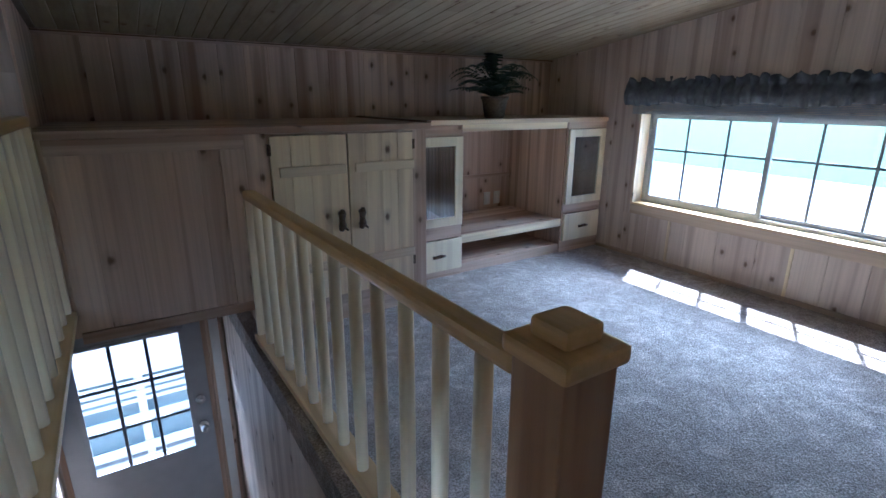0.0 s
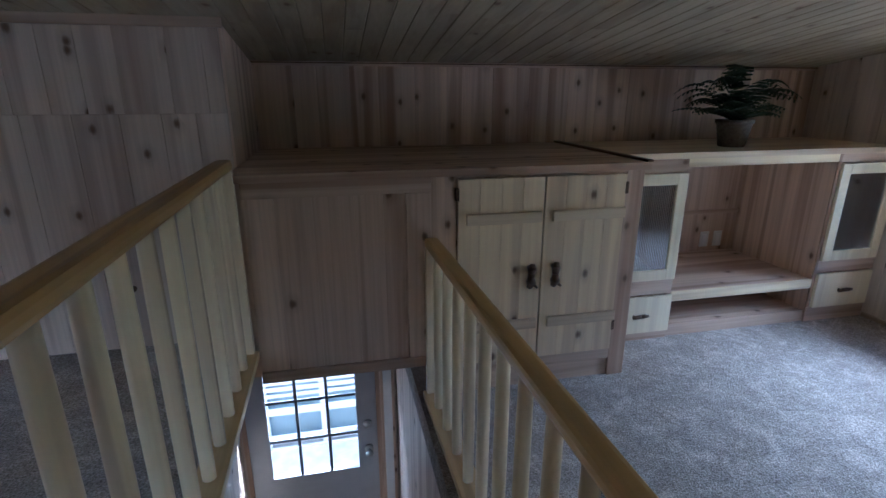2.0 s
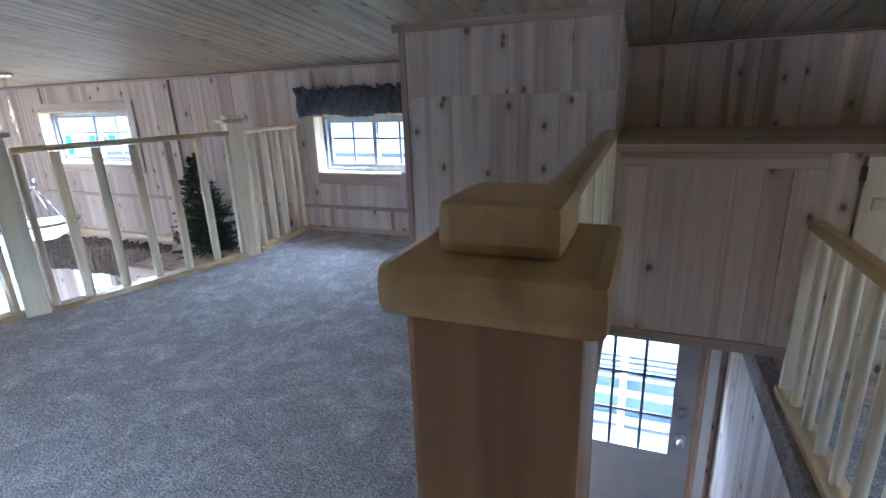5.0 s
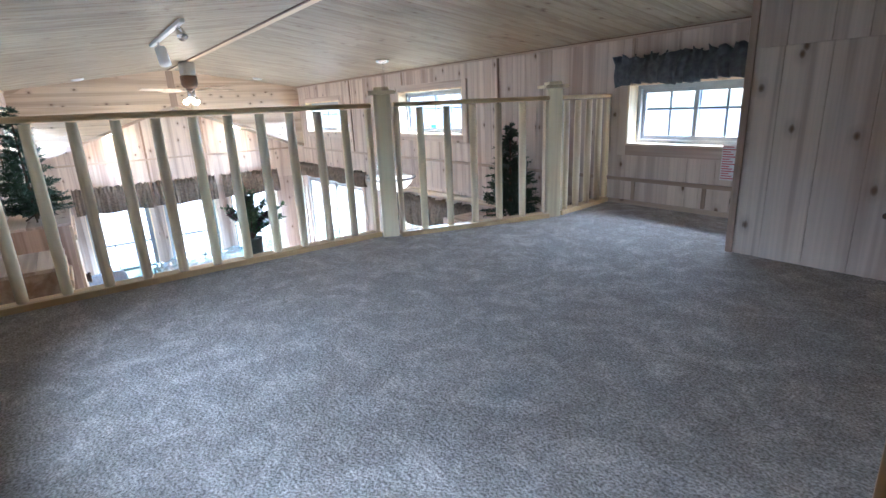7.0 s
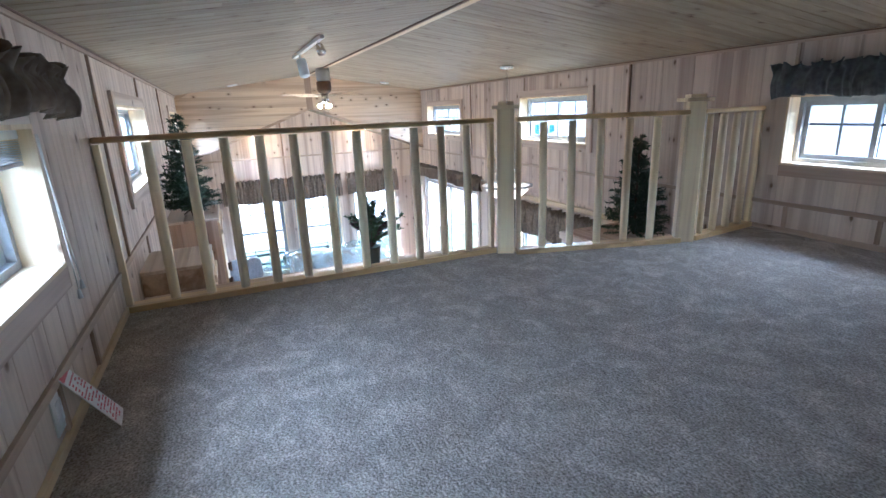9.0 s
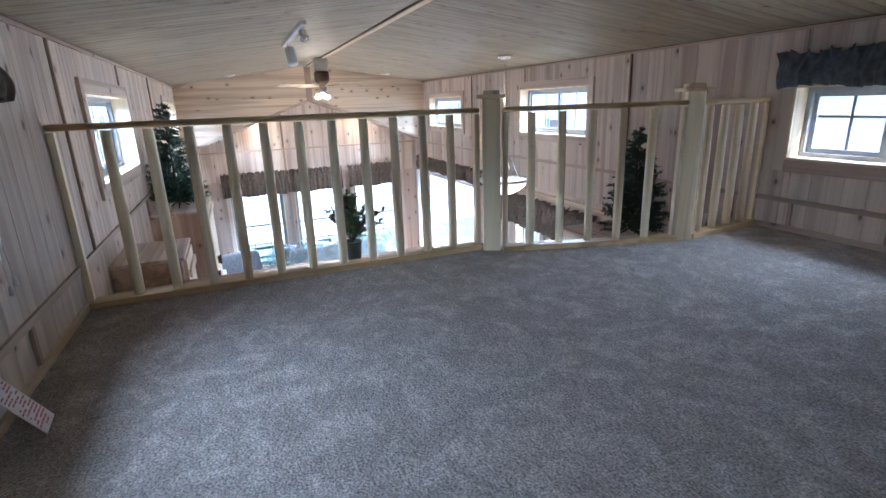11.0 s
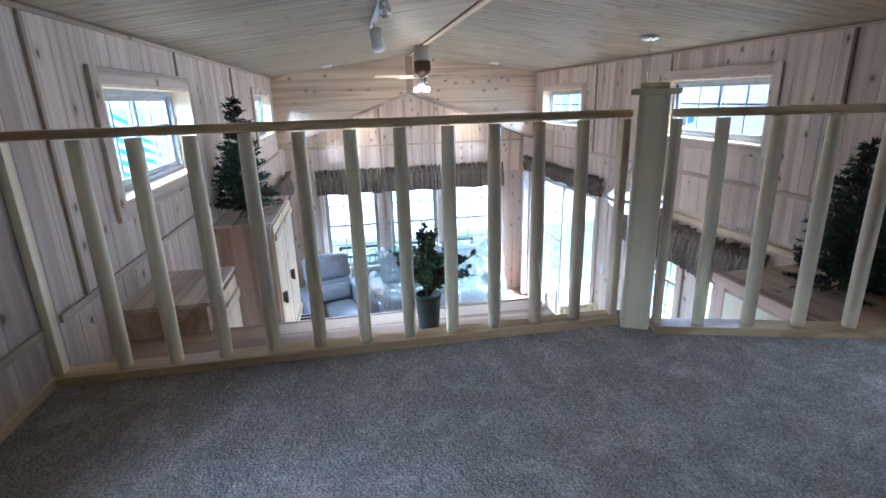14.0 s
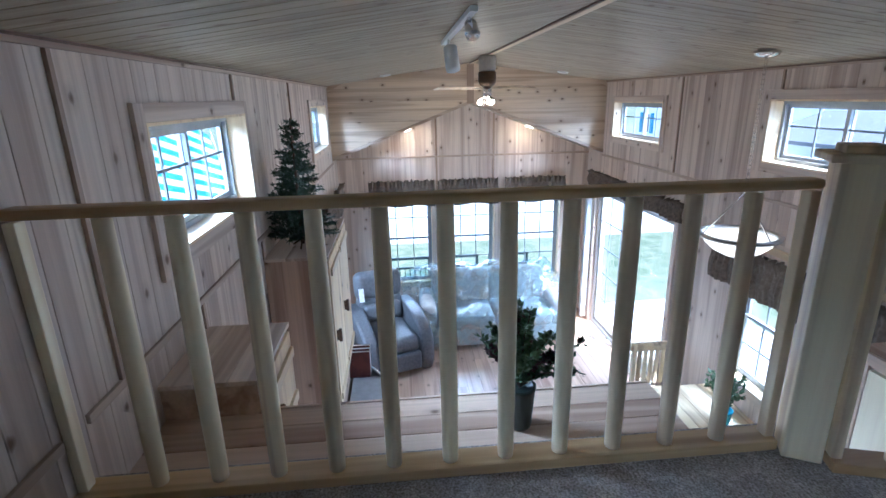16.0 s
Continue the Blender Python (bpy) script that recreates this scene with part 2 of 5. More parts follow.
dark_top = mottled("dark_laminate", (0.10, 0.075, 0.07), (0.17, 0.13, 0.115), 14, 0.3, 0.05)
card_m = mottled("printed_card", (0.75, 0.70, 0.70), (0.86, 0.83, 0.82), 30, 0.4, 0.0)
red_ink = material("red_ink", (0.55, 0.10, 0.13), 0.5)[0]
dark_m = mottled("shadow_gap", (0.02, 0.018, 0.016), (0.04, 0.035, 0.03), 20, 0.8, 0.0)
desk_top = mottled("grey_laminate", (0.36, 0.38, 0.41), (0.44, 0.46, 0.49), 18, 0.35, 0.03)
book_m = mottled("book_cover", (0.08, 0.02, 0.02), (0.16, 0.04, 0.03), 10, 0.5, 0.0)
string_m = material("blind_cord", (0.75, 0.73, 0.68), 0.8)[0]
frosted = material("frosted_glass_shade", (0.9, 0.88, 0.82), 0.4)[0]
lawn = mottled("lawn", (0.08, 0.10, 0.05), (0.18, 0.185, 0.115), 3.5, 0.9, 0.5)
gravel = mottled("pale_gravel", (0.42, 0.41, 0.39), (0.58, 0.57, 0.54), 6, 0.9, 0.4)
crop = mottled("field_crop", (0.02, 0.085, 0.03), (0.11, 0.23, 0.10), 3.0, 0.9, 0.3)
siding_grey = mottled("blue_grey_siding", (0.12, 0.21, 0.30), (0.17, 0.27, 0.36), 3, 0.5, 0.05)
# Siding on the side away from the sun; its shade is in the teal.
siding_shaded = mottled("shaded_teal_siding", (0.24, 0.34, 0.39), (0.31, 0.41, 0.46), 3, 0.5, 0.05)
siding_m = mottled("white_siding", (0.66, 0.68, 0.70), (0.76, 0.77, 0.78), 3, 0.5, 0.05)
trim_blue = mottled("blue_paint", (0.03, 0.22, 0.34), (0.05, 0.28, 0.42), 6, 0.5, 0.05)
awning_blue = mottled("turquoise_canvas", (0.03, 0.22, 0.32), (0.05, 0.28, 0.38), 6, 0.7, 0.05)
roof_m = mottled("grey_shingle", (0.12, 0.12, 0.13), (0.2, 0.2, 0.21), 12, 0.9, 0.4)


def glass_material(name, tint=(1, 1, 1), rough=0.0):
    m, N, L, b = material(name, tint, rough)
    b.inputs["Transmission Weight"].default_value = 1.0
    b.inputs["IOR"].default_value = 1.45
    return m


def thin_glass(name, tint):
    """Flat pane: clear, with a mirror share that grows at a glance."""
    m, N, L, b = material(name)
    N.remove(b)
    t, g, lw, mx, pw, sc = (N.new("ShaderNode" + k) for k in ("BsdfTransparent", "BsdfGlossy", "LayerWeight", "MixShader", "Math", "Math"))
    t.inputs[0].default_value = (*tint, 1)
    g.inputs["Roughness"].default_value = 0.02
    pw.operation, sc.operation = "POWER", "MULTIPLY_ADD"
    pw.inputs[1].default_value = 5.0
    sc.inputs[1].default_value, sc.inputs[2].default_value = 0.5, 0.03
    L.new(lw.outputs["Facing"], pw.inputs[0])
    L.new(pw.outputs[0], sc.inputs[0])
    L.new(sc.outputs[0], mx.inputs[0])
    L.new(t.outputs[0], mx.inputs[1])
    L.new(g.outputs[0], mx.inputs[2])
    L.new(mx.outputs[0], N["Material Output"].inputs[0])
    return m


pane_m = thin_glass("window_pane", (0.97, 0.99, 1.0))
ribbed = glass_material("ribbed_glass", (0.40, 0.46, 0.50), 0.12)


def film_material():
    m, N, L, b = material("plastic_film")
    N.remove(b)
    t, g, mx = (N.new("ShaderNode" + k) for k in ("BsdfTransparent", "BsdfGlossy", "MixShader"))
    t.inputs[0].default_value = (0.80, 0.93, 0.985, 1)
    g.inputs["Roughness"].default_value = 0.12
    n, bp, geo = N.new("ShaderNodeTexNoise"), N.new("ShaderNodeBump"), N.new("ShaderNodeNewGeometry")
    n.inputs["Scale"].default_value, n.inputs["Detail"].default_value, n.inputs["Distortion"].default_value = 5.0, 3.0, 2.2
    L.new(geo.outputs["Position"], n.inputs["Vector"])
    bp.inputs["Strength"].default_value, bp.inputs["Distance"].default_value = 1.0, 0.05
    L.new(n.outputs[0], bp.inputs["Height"])
    L.new(bp.outputs[0], g.inputs["Normal"])
    r = ramp(N, ((0.42, (0.08, 0.08, 0.08)), (0.62, (0.55, 0.55, 0.55))))
    L.new(n.outputs[0], r.inputs[0])
    L.new(r.outputs[0], mx.inputs[0])
    L.new(t.outputs[0], mx.inputs[1])
    L.new(g.outputs[0], mx.inputs[2])
    L.new(mx.outputs[0], N["Material Output"].inputs[0])
    return m


plastic_film = film_material()


def glow(name, colour, strength):
    m, N, L, b = material(name, colour, 0.4)
    b.inputs["Emission Color"].default_value = (*colour, 1)
    b.inputs["Emission Strength"].default_value = strength
    return m


bulb_m = glow("lit_bulb", (1.0, 0.78, 0.5), 30.0)
bowl_m = glow("lit_bowl", (1.0, 0.9, 0.75), 0.45)


# ---- mesh tools ----
def box_in(bm, x0, x1, y0, y1, z0, z1, bevel=0.0, m=None):
    r = bmesh.ops.create_cube(bm, size=1.0)
    vs = r["verts"]
    bmesh.ops.scale(bm, vec=(abs(x1 - x0), abs(y1 - y0), abs(z1 - z0)), verts=vs)
    bmesh.ops.translate(bm, vec=((x0 + x1) / 2, (y0 + y1) / 2, (z0 + z1) / 2), verts=vs)
    if bevel:
        es = list({e for v in vs for e in v.link_edges})
        o = bmesh.ops.bevel(bm, geom=es, offset=bevel, segments=2, affect="EDGES", profile=0.6)
        vs = list({v for f in o["faces"] for v in f.verts} | {v for v in vs if v.is_valid})
    if m is not None:
        bmesh.ops.transform(bm, matrix=m, verts=[v for v in vs if v.is_valid])
    return [v for v in vs if v.is_valid]


def tube_in(bm, p, q, r0, r1=None, n=10):
    p, q = Vector(p), Vector(q)
    r1 = r0 if r1 is None else r1
    m = Matrix.Translation((p + q) / 2) @ (q - p).to_track_quat("Z", "Y").to_matrix().to_4x4()
    return bmesh.ops.create_cone(bm, cap_ends=True, segments=n, radius1=r0, radius2=r1, depth=(q - p).length, matrix=m)["verts"]


def lathe_in(bm, c, profile, n=20):
    """A turned body from (radius, height) pairs, about the upright through c."""
    rings = []
    for r, z in profile:
        rings.append([bm.verts.new((c[0] + r * math.cos(2 * math.pi * k / n), c[1] + r * math.sin(2 * math.pi * k / n), c[2] + z)) for k in range(n)])
    for a, b in zip(rings, rings[1:]):
        for k in range(n):
            bm.faces.new((a[k], a[(k + 1) % n], b[(k + 1) % n], b[k]))
    bm.faces.new(rings[0][::-1])
    bm.faces.new(rings[-1])


def finish(bm, name, mat, smooth=False):
    me = bpy.data.meshes.new(name)
    bmesh.ops.recalc_face_normals(bm, faces=bm.faces)
    bm.to_mesh(me)
    bm.free()
    me.materials.append(mat)
    if smooth:
        for p in me.polygons:
            p.use_smooth = True
    return me


def part(name, bm, mat, parent=None, label="", smooth=False):
    ob = new(name, finish(bm, name, mat, smooth))
    ob.parent = parent
    if parent is not None:
        ob.matrix_parent_inverse = parent.matrix_world.inverted()
    return tagged(ob, label)


def box(name, mat, x0, x1, y0, y1, z0, z1, parent=None, bevel=0.003, label="", m=None):
    bm = bmesh.new()
    box_in(bm, x0, x1, y0, y1, z0, z1, bevel, m)
    return part(name, bm, mat, parent, label)


def thing(name, label, category, at=(0, 0, 0), group="", kind=""):
    ob = new(name)
    ob.location = at
    bpy.context.view_layer.update()
    ob.empty_display_size = 0.05
    return tagged(ob, label, category, group, kind)


def setting(ob, label, category):
    return tagged(ob, label, category, kind="structure")


def wall_mesh(name, mat, axis, at, thick, a0, a1, z0, z1, holes, top=None):
    """A thick wall with openings through it. axis 'y': in the plane y = at, along x. holes: a0, a1, z0, z1."""
    bm = bmesh.new()
    cuts = sorted({a0, a1, *[v for h in holes for v in h[:2] if a0 < v < a1]})
    for p, q in zip(cuts, cuts[1:]):
        mid = (p + q) / 2
        spans = [(z0, z1)]
        for h in holes:
            if h[0] <= mid <= h[1]:
                spans = [s for lo, hi in spans for s in ((lo, min(hi, h[2])), (max(lo, h[3]), hi)) if s[1] - s[0] > 1e-4]
        for lo, hi in spans:
            if axis == "y":
                box_in(bm, p, q, at, at + thick, lo, hi)
            else:
                box_in(bm, at, at + thick, p, q, lo, hi)
    return part(name, bm, mat)


PLANK_RND = random.Random(4)


def plank(parent, mat, origin, u, v, n, w, h0, h1, h2=None, h3=None, depth=0.010, chamfer=0.002, name="plank"):
    """A board that lies on a wall: u across, v along, n out of the wall; the ends may slope (h0, h1 at the near edge; h2, h3 at the far edge)."""
    h2, h3 = h0 if h2 is None else h2, h1 if h3 is None else h3
    o, u, v, n = Vector(origin), Vector(u), Vector(v), Vector(n)
    g, c = 0.0005, chamfer

    def quad(inset, d):
        return [o + u * (g + inset) + v * (h0 + inset) + n * d, o + u * (w - g - inset) + v * (h2 + inset) + n * d,
                o + u * (w - g - inset) + v * (h3 - inset) + n * d, o + u * (g + inset) + v * (h1 - inset) + n * d]
    vs = quad(0, 0) + quad(0, depth - c) + quad(c, depth)
    fs = [(8, 9, 10, 11)] + [(a + k, a + (k + 1) % 4, a + 4 + (k + 1) % 4, a + 4 + k) for a in (0, 4) for k in range(4)]
    me = bpy.data.meshes.new(name)
    me.from_pydata([tuple(p) for p in vs], [], fs)
    if (me.polygons[0].normal).dot(n) < 0:
        me.flip_normals()
    me.materials.append(mat)
    ob = new(name, me)
    ob.parent = parent
    return ob


def clad(parent, mat, side, at, a0, a1, zlow, ztop, holes, width=(0.10, 0.19), skip=()):
    """Upright boards on a wall. side: 'N', 'S', 'E' or 'W' names the wall; the boards face the room. zlow, ztop: functions of the place along."""
    cuts = {a0, a1}
    a = a0
    while a < a1 - 0.12:
        a += PLANK_RND.uniform(*width)
        if a < a1 - 0.05:
            cuts.add(a)
    edge = {v for h in holes for v in h[:2] if a0 < v < a1}
    cuts = sorted(c for c in cuts if c in (a0, a1) or all(abs(c - e) > 0.03 for e in edge))
    cuts = sorted({*cuts, *edge})
    n = {"N": (0, -1, 0), "S": (0, 1, 0), "E": (-1, 0, 0), "W": (1, 0, 0)}[side]
    u = (1, 0, 0) if side in "NS" else (0, 1, 0)
    for p, q in zip(cuts, cuts[1:]):
        mid = (p + q) / 2
        spans = [(zlow(p), ztop(p), zlow(q), ztop(q))]
        for h in holes:
            if h[0] <= mid <= h[1]:
                out = []
                for l0, t0, l1, t1 in spans:
                    if h[2] > l0 and h[2] < t0:
                        out.append((l0, h[2], l1, h[2]))
                        if h[3] < t0:
                            out.append((h[3], t0, h[3], t1))
                    elif h[3] > l0 and h[3] < t0:
                        out.append((h[3], t0, h[3], t1))
                    elif h[3] <= l0 or h[2] >= t0:
                        out.append((l0, t0, l1, t1))
                spans = out
        for l0, t0, l1, t1 in spans:
            o = (p, at, 0) if side in "NS" else (at, p, 0)
            plank(parent, mat, o, u, (0, 0, 1), n, q - p, l0, t0, l1, t1)


# ---- structure ----
WINS_N = [(-2.33, -1.37, 0.465, 0.925), (-5.665, -4.36, 0.50, 1.02), (-8.76, -7.40, 0.49, 0.985)]
WINS_S = [(-2.05, -1.06, 0.47, 0.93), (-4.94, -3.64, 0.485, 1.025), (-8.70, -7.445, 0.49, 1.025)]
SLIDER = (-9.20, -6.88, LOW, -0.31)
DINE = [(-5.75, -5.15, -1.55, -0.36), (-4.80, -4.36, -1.55, -0.36)]
DOOR = (-0.36, 0.58, LOW, -0.26)
S_LIVING = (-8.75, -6.60, -1.7, -0.32)
WIN_E = [(0.745, 2.565, 0.13, 0.87)]
WINS_W = [(0.06, 0.985, -1.95, -0.42), (1.175, 2.035, -1.95, -0.42), (2.285, 3.165, -1.95, -0.42)]
WT = 0.15

wall_n = setting(wall_mesh("wall_north", wall_v, "y", YN, WT, XW - WT, XE + WT, GROUND, EAVE + 0.03, WINS_N + DINE + [SLIDER, DOOR]), "pale knotty pine panelled long wall with windows", "wall")
wall_s = setting(wall_mesh("wall_south", wall_v, "y", YS, -WT, XW - WT, XE + WT, GROUND, EAVE + 0.03, WINS_S + [S_LIVING]), "pale knotty pine panelled long wall with windows", "wall")
wall_e = setting(wall_mesh("wall_east", wall_v, "x", XE, WT, YS, YN, GROUND, EAVE, WIN_E), "knotty pine gable wall with a wide window", "wall")
wall_w = setting(wall_mesh("wall_west", wall_v, "x", XW, -WT, YS, YN, GROUND, 0.25, WINS_W), "pine end wall of the bay with three windows", "wall")


def prism(name, mat, pts, x0, x1, parent=None):
    """An outline in y and z, drawn out along x."""
    bm = bmesh.new()
    a = [bm.verts.new((x0, y, z)) for y, z in pts]
    b = [bm.verts.new((x1, y, z)) for y, z in pts]
    k = len(pts)
    bm.faces.new(a), bm.faces.new(b[::-1])
    for i in range(k):
        bm.faces.new((a[i], b[i], b[(i + 1) % k], a[(i + 1) % k]))
    return part(name, bm, mat, parent)


prism("gable_panel", wall_v, [(YS, EAVE), (YN, EAVE), (RIDGE_Y, RIDGE + 0.01)], XE, XE + WT, wall_e)
prism("gable_panel", wall_v, [(YS, 0.25), (YN, 0.25), (1.57, 1.02)], XW - WT, XW, wall_w)

bm = bmesh.new()
edge = ((-2.97, YS), (-0.0755, YS), (-0.0755, YN), (-2.56, YN), (-2.52, 2.87), (-2.54, 2.80), (-2.845, 1.735), (-2.97, 1.735))
lo = [bm.verts.new((x, y, -0.14)) for x, y in edge]
hi = [bm.verts.new((x, y, 0.0)) for x, y in edge]
bm.faces.new(lo), bm.faces.new(hi)
for i in range(len(edge)):
    j = (i + 1) % len(edge)
    bm.faces.new((lo[i], lo[j], hi[j], hi[i]))
floor_w = setting(part("floor_west_loft", bm, carpet), "taupe cut-pile carpet on the upper loft floor", "floor")
bm = bmesh.new()
box_in(bm, -0.075, XE, YS, 0.66, EAST - 0.14, EAST)
box_in(bm, 0.70, XE, 0.66, YN, EAST - 0.14, EAST)
floor_e = setting(part("floor_east_loft", bm, carpet), "taupe cut-pile carpet of the lower sleeping loft", "floor")
setting(box("riser_trim", cedar_y, -0.0755, -0.035, YS, 0.62, EAST, -0.002, bevel=0.0), "pine riser between the two loft levels", "trim")
low_floor = setting(box("floor_lower", oak_floor, XW, XE, YS, YN, LOW - 0.15, LOW, bevel=0.0), "wood board floor of the living room", "floor")

# ceilings
rnd = random.Random(11)


def board_ceiling(name, x0, x1, low, high, label, step=(0.085, 0.10)):
    """Boards side by side on a slope between two (y, z) lines, one mesh."""
    verts, faces = [], []
    x = x0
    dy, dz = high[0] - low[0], high[1] - low[1]
    n = Vector((0, dz, -dy)).normalized()
    n = n if n.z < 0 else -n
    while x < x1 - 0.01:
        w = min(rnd.uniform(*step), x1 - x)
        k = rnd.uniform(0.25, 0.75)
        for s0, s1 in ((0, k), (k, 1)):
            i = len(verts)
            for inset, d in ((0, -0.004), (0, 0.006), (0.0035, 0.010)):
                for xx, s in ((x + 0.0005 + inset, s0), (x + w - 0.0005 - inset, s0), (x + w - 0.0005 - inset, s1), (x + 0.0005 + inset, s1)):
                    verts.append((xx, low[0] + dy * s + n.y * d, low[1] + dz * s + n.z * d))
            faces.append((i + 8, i + 9, i + 10, i + 11))
            for a in (0, 4):
                faces += [(i + a + j, i + a + (j + 1) % 4, i + a + 4 + (j + 1) % 4, i + a + 4 + j) for j in range(4)]
        x += w
    me = bpy.data.meshes.new(name)
    me.from_pydata(verts, [], faces)
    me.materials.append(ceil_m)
    ob = new(name, me)
    bm = bmesh.new()
    bm.from_mesh(me)
    bmesh.ops.recalc_face_normals(bm, faces=bm.faces)
    bm.to_mesh(me)
    bm.free()
    return setting(ob, label, "ceiling")


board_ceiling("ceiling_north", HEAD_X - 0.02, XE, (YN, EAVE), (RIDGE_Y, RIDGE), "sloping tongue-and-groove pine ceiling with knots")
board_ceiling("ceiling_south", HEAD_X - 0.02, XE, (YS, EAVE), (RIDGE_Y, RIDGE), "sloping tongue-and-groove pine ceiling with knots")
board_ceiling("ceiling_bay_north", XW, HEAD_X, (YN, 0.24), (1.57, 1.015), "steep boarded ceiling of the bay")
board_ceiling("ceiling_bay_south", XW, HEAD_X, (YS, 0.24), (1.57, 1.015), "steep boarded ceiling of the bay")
roof_ob = prism("roof", roof_m, [(YS - WT, EAVE + 0.03), (RIDGE_Y, RIDGE + 0.05), (YN + WT, EAVE + 0.03), (YN + WT, EAVE + 0.08), (RIDGE_Y, RIDGE + 0.16), (YS - WT, EAVE + 0.08)], XW - WT, XE + 0.45)
setting(roof_ob, "grey shingled low gable roof", "roof")
setting(box("trim_ridge", rail_x, HEAD_X, XE, RIDGE_Y + 0.001, RIDGE_Y + 0.055, RIDGE - 0.026, RIDGE - 0.012, bevel=0.002), "pale pine batten along the ceiling ridge", "trim")
# Solid dark strip in place of the shadowed gap by the batten.
setting(box("trim_ridge_joint", edge_shade_wood, HEAD_X, XE, RIDGE_Y - 0.016, RIDGE_Y, RIDGE - 0.022, RIDGE - 0.012, bevel=0.0), "dark strip standing in for the shaded gap beside the ridge batten", "trim")

# header between living room and bay
header = prism("wall_header", wall_y, [(YS, 0.24), (1.57, 1.015), (YN, 0.24), (YN, EAVE), (RIDGE_Y, RIDGE), (YS, EAVE)], HEAD_X - 0.09, HEAD_X)
setting(header, "horizontal pine boarded header with a gable-shaped opening", "wall")
z = 0.24
while z < RIDGE - 0.02:
    h = min(0.135, RIDGE - 0.005 - z)
    for sgn in (-1, 1):
        edge = YN if sgn > 0 else YS
        lo_in = 1.57 + (edge - 1.57) * (1 - (z - 0.24) / 0.775) if z < 1.015 else RIDGE_Y
        hi_in = 1.57 + (edge - 1.57) * (1 - (z + h - 0.24) / 0.775) if z + h < 1.015 else RIDGE_Y
        lo_out = edge if z < EAVE else RIDGE_Y + (edge - RIDGE_Y) * (RIDGE - z) / (RIDGE - EAVE)
        hi_out = edge if z + h < EAVE else RIDGE_Y + (edge - RIDGE_Y) * (RIDGE - z - h) / (RIDGE - EAVE)
        if abs(hi_out - hi_in) < 0.05:
            continue
        if sgn > 0:
            plank(header, wall_y, (HEAD_X, 0, z), (0, 0, 1), (0, 1, 0), (1, 0, 0), h, lo_in, lo_out, hi_in, hi_out, name="board")
        else:
            plank(header, wall_y, (HEAD_X, 0, z), (0, 0, 1), (0, 1, 0), (1, 0, 0), h, lo_out, lo_in, hi_out, hi_in, name="board")
    z += h
bm = bmesh.new()
for edge in (YS, YN):
    d = Vector((0, edge - 1.57, 0.24 - 1.015))
    m = Matrix.Translation((HEAD_X + 0.012, (edge + 1.57) / 2, (0.24 + 1.015) / 2 + 0.012)) @ d.to_track_quat("Y", "Z").to_matrix().to_4x4()
    box_in(bm, -0.012, 0.012, -d.length / 2, d.length / 2, -0.02, 0.02, 0.003, m)
setting(part("trim_header", bm, batten_y), "pine trim under the header", "trim")
setting(box("trim_header_post", batten_v, HEAD_X + 0.011, HEAD_X + 0.025, RIDGE_Y - 0.05, RIDGE_Y + 0.05, 1.0, RIDGE - 0.03), "short upright trim at the gable peak", "trim")

# closet by the stairs
closet = setting(box("wall_closet", wall_v, -1.145, -0.05, 2.81, YN - 0.001, 0.0, roof(2.80), bevel=0.0), "pine panelled closet block beside the stairwell", "wall")

# stairs down to the entry door
stairs = setting(thing("stairs", "carpeted steps going down to the entry door", "stairs"), "", "")
for k in range(11):
    y0 = 0.66 + k * 0.24
    box("step", carpet, -0.075, 0.70, y0, y0 + 0.255, LOW, EAST - 0.18 * (k + 1), stairs, 0.004)
stair_wall_e = setting(box("wall_stair_east", wall_v, 0.70, 0.78, 0.66, YN, LOW, EAST - 0.14, bevel=0.0), "pine panelled side of the stairwell", "wall")
stair_wall_w = setting(box("wall_stair_west", wall_v, -0.45, -0.375, 0.66, YN, LOW, -0.14, bevel=0.0), "pine panelled side of the stairwell", "wall")
setting(box("wall_stair_side", rail_y, -0.075, -0.05, 0.63, 2.6, -0.14, -0.001, bevel=0.0), "pine edge of the upper loft floor", "wall")
setting(box("wall_lower_south", wall_v, -2.97, XE, YS + 0.001, YS + 0.02, LOW, -0.14, bevel=0.0), "plain pine wall under the loft", "wall")


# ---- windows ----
# Sash vinyl with its indoor shade mixed in as grey; the grey blind shares it.
sash_m = mottled("shade_grey_vinyl", (0.34, 0.365, 0.39), (0.42, 0.44, 0.465), 20, 0.4, 0.05)

def side_box(bm, side, a0, a1, d0, d1, z0, z1, bevel=0.0):
    """A box on a wall: a along it, d out of the house from the inner face."""
    if side == "N":
        return box_in(bm, a0, a1, YN + d0, YN + d1, z0, z1, bevel)
    if side == "S":
        return box_in(bm, a0, a1, YS - d1, YS - d0, z0, z1, bevel)
    if side == "E":
        return box_in(bm, XE + d0, XE + d1, a0, a1, z0, z1, bevel)
    return box_in(bm, XW - d1, XW - d0, a0, a1, z0, z1, bevel)


def frame_in(bm, side, a0, a1, z0, z1, d0, d1, w, bevel=0.002):
    side_box(bm, side, a0, a1, d0, d1, z0, z0 + w, bevel)
    side_box(bm, side, a0, a1, d0, d1, z1 - w, z1, bevel)
    side_box(bm, side, a0, a0 + w, d0, d1, z0 + w, z1 - w, bevel)
    side_box(bm, side, a1 - w, a1, d0, d1, z0 + w, z1 - w, bevel)


count = [0]


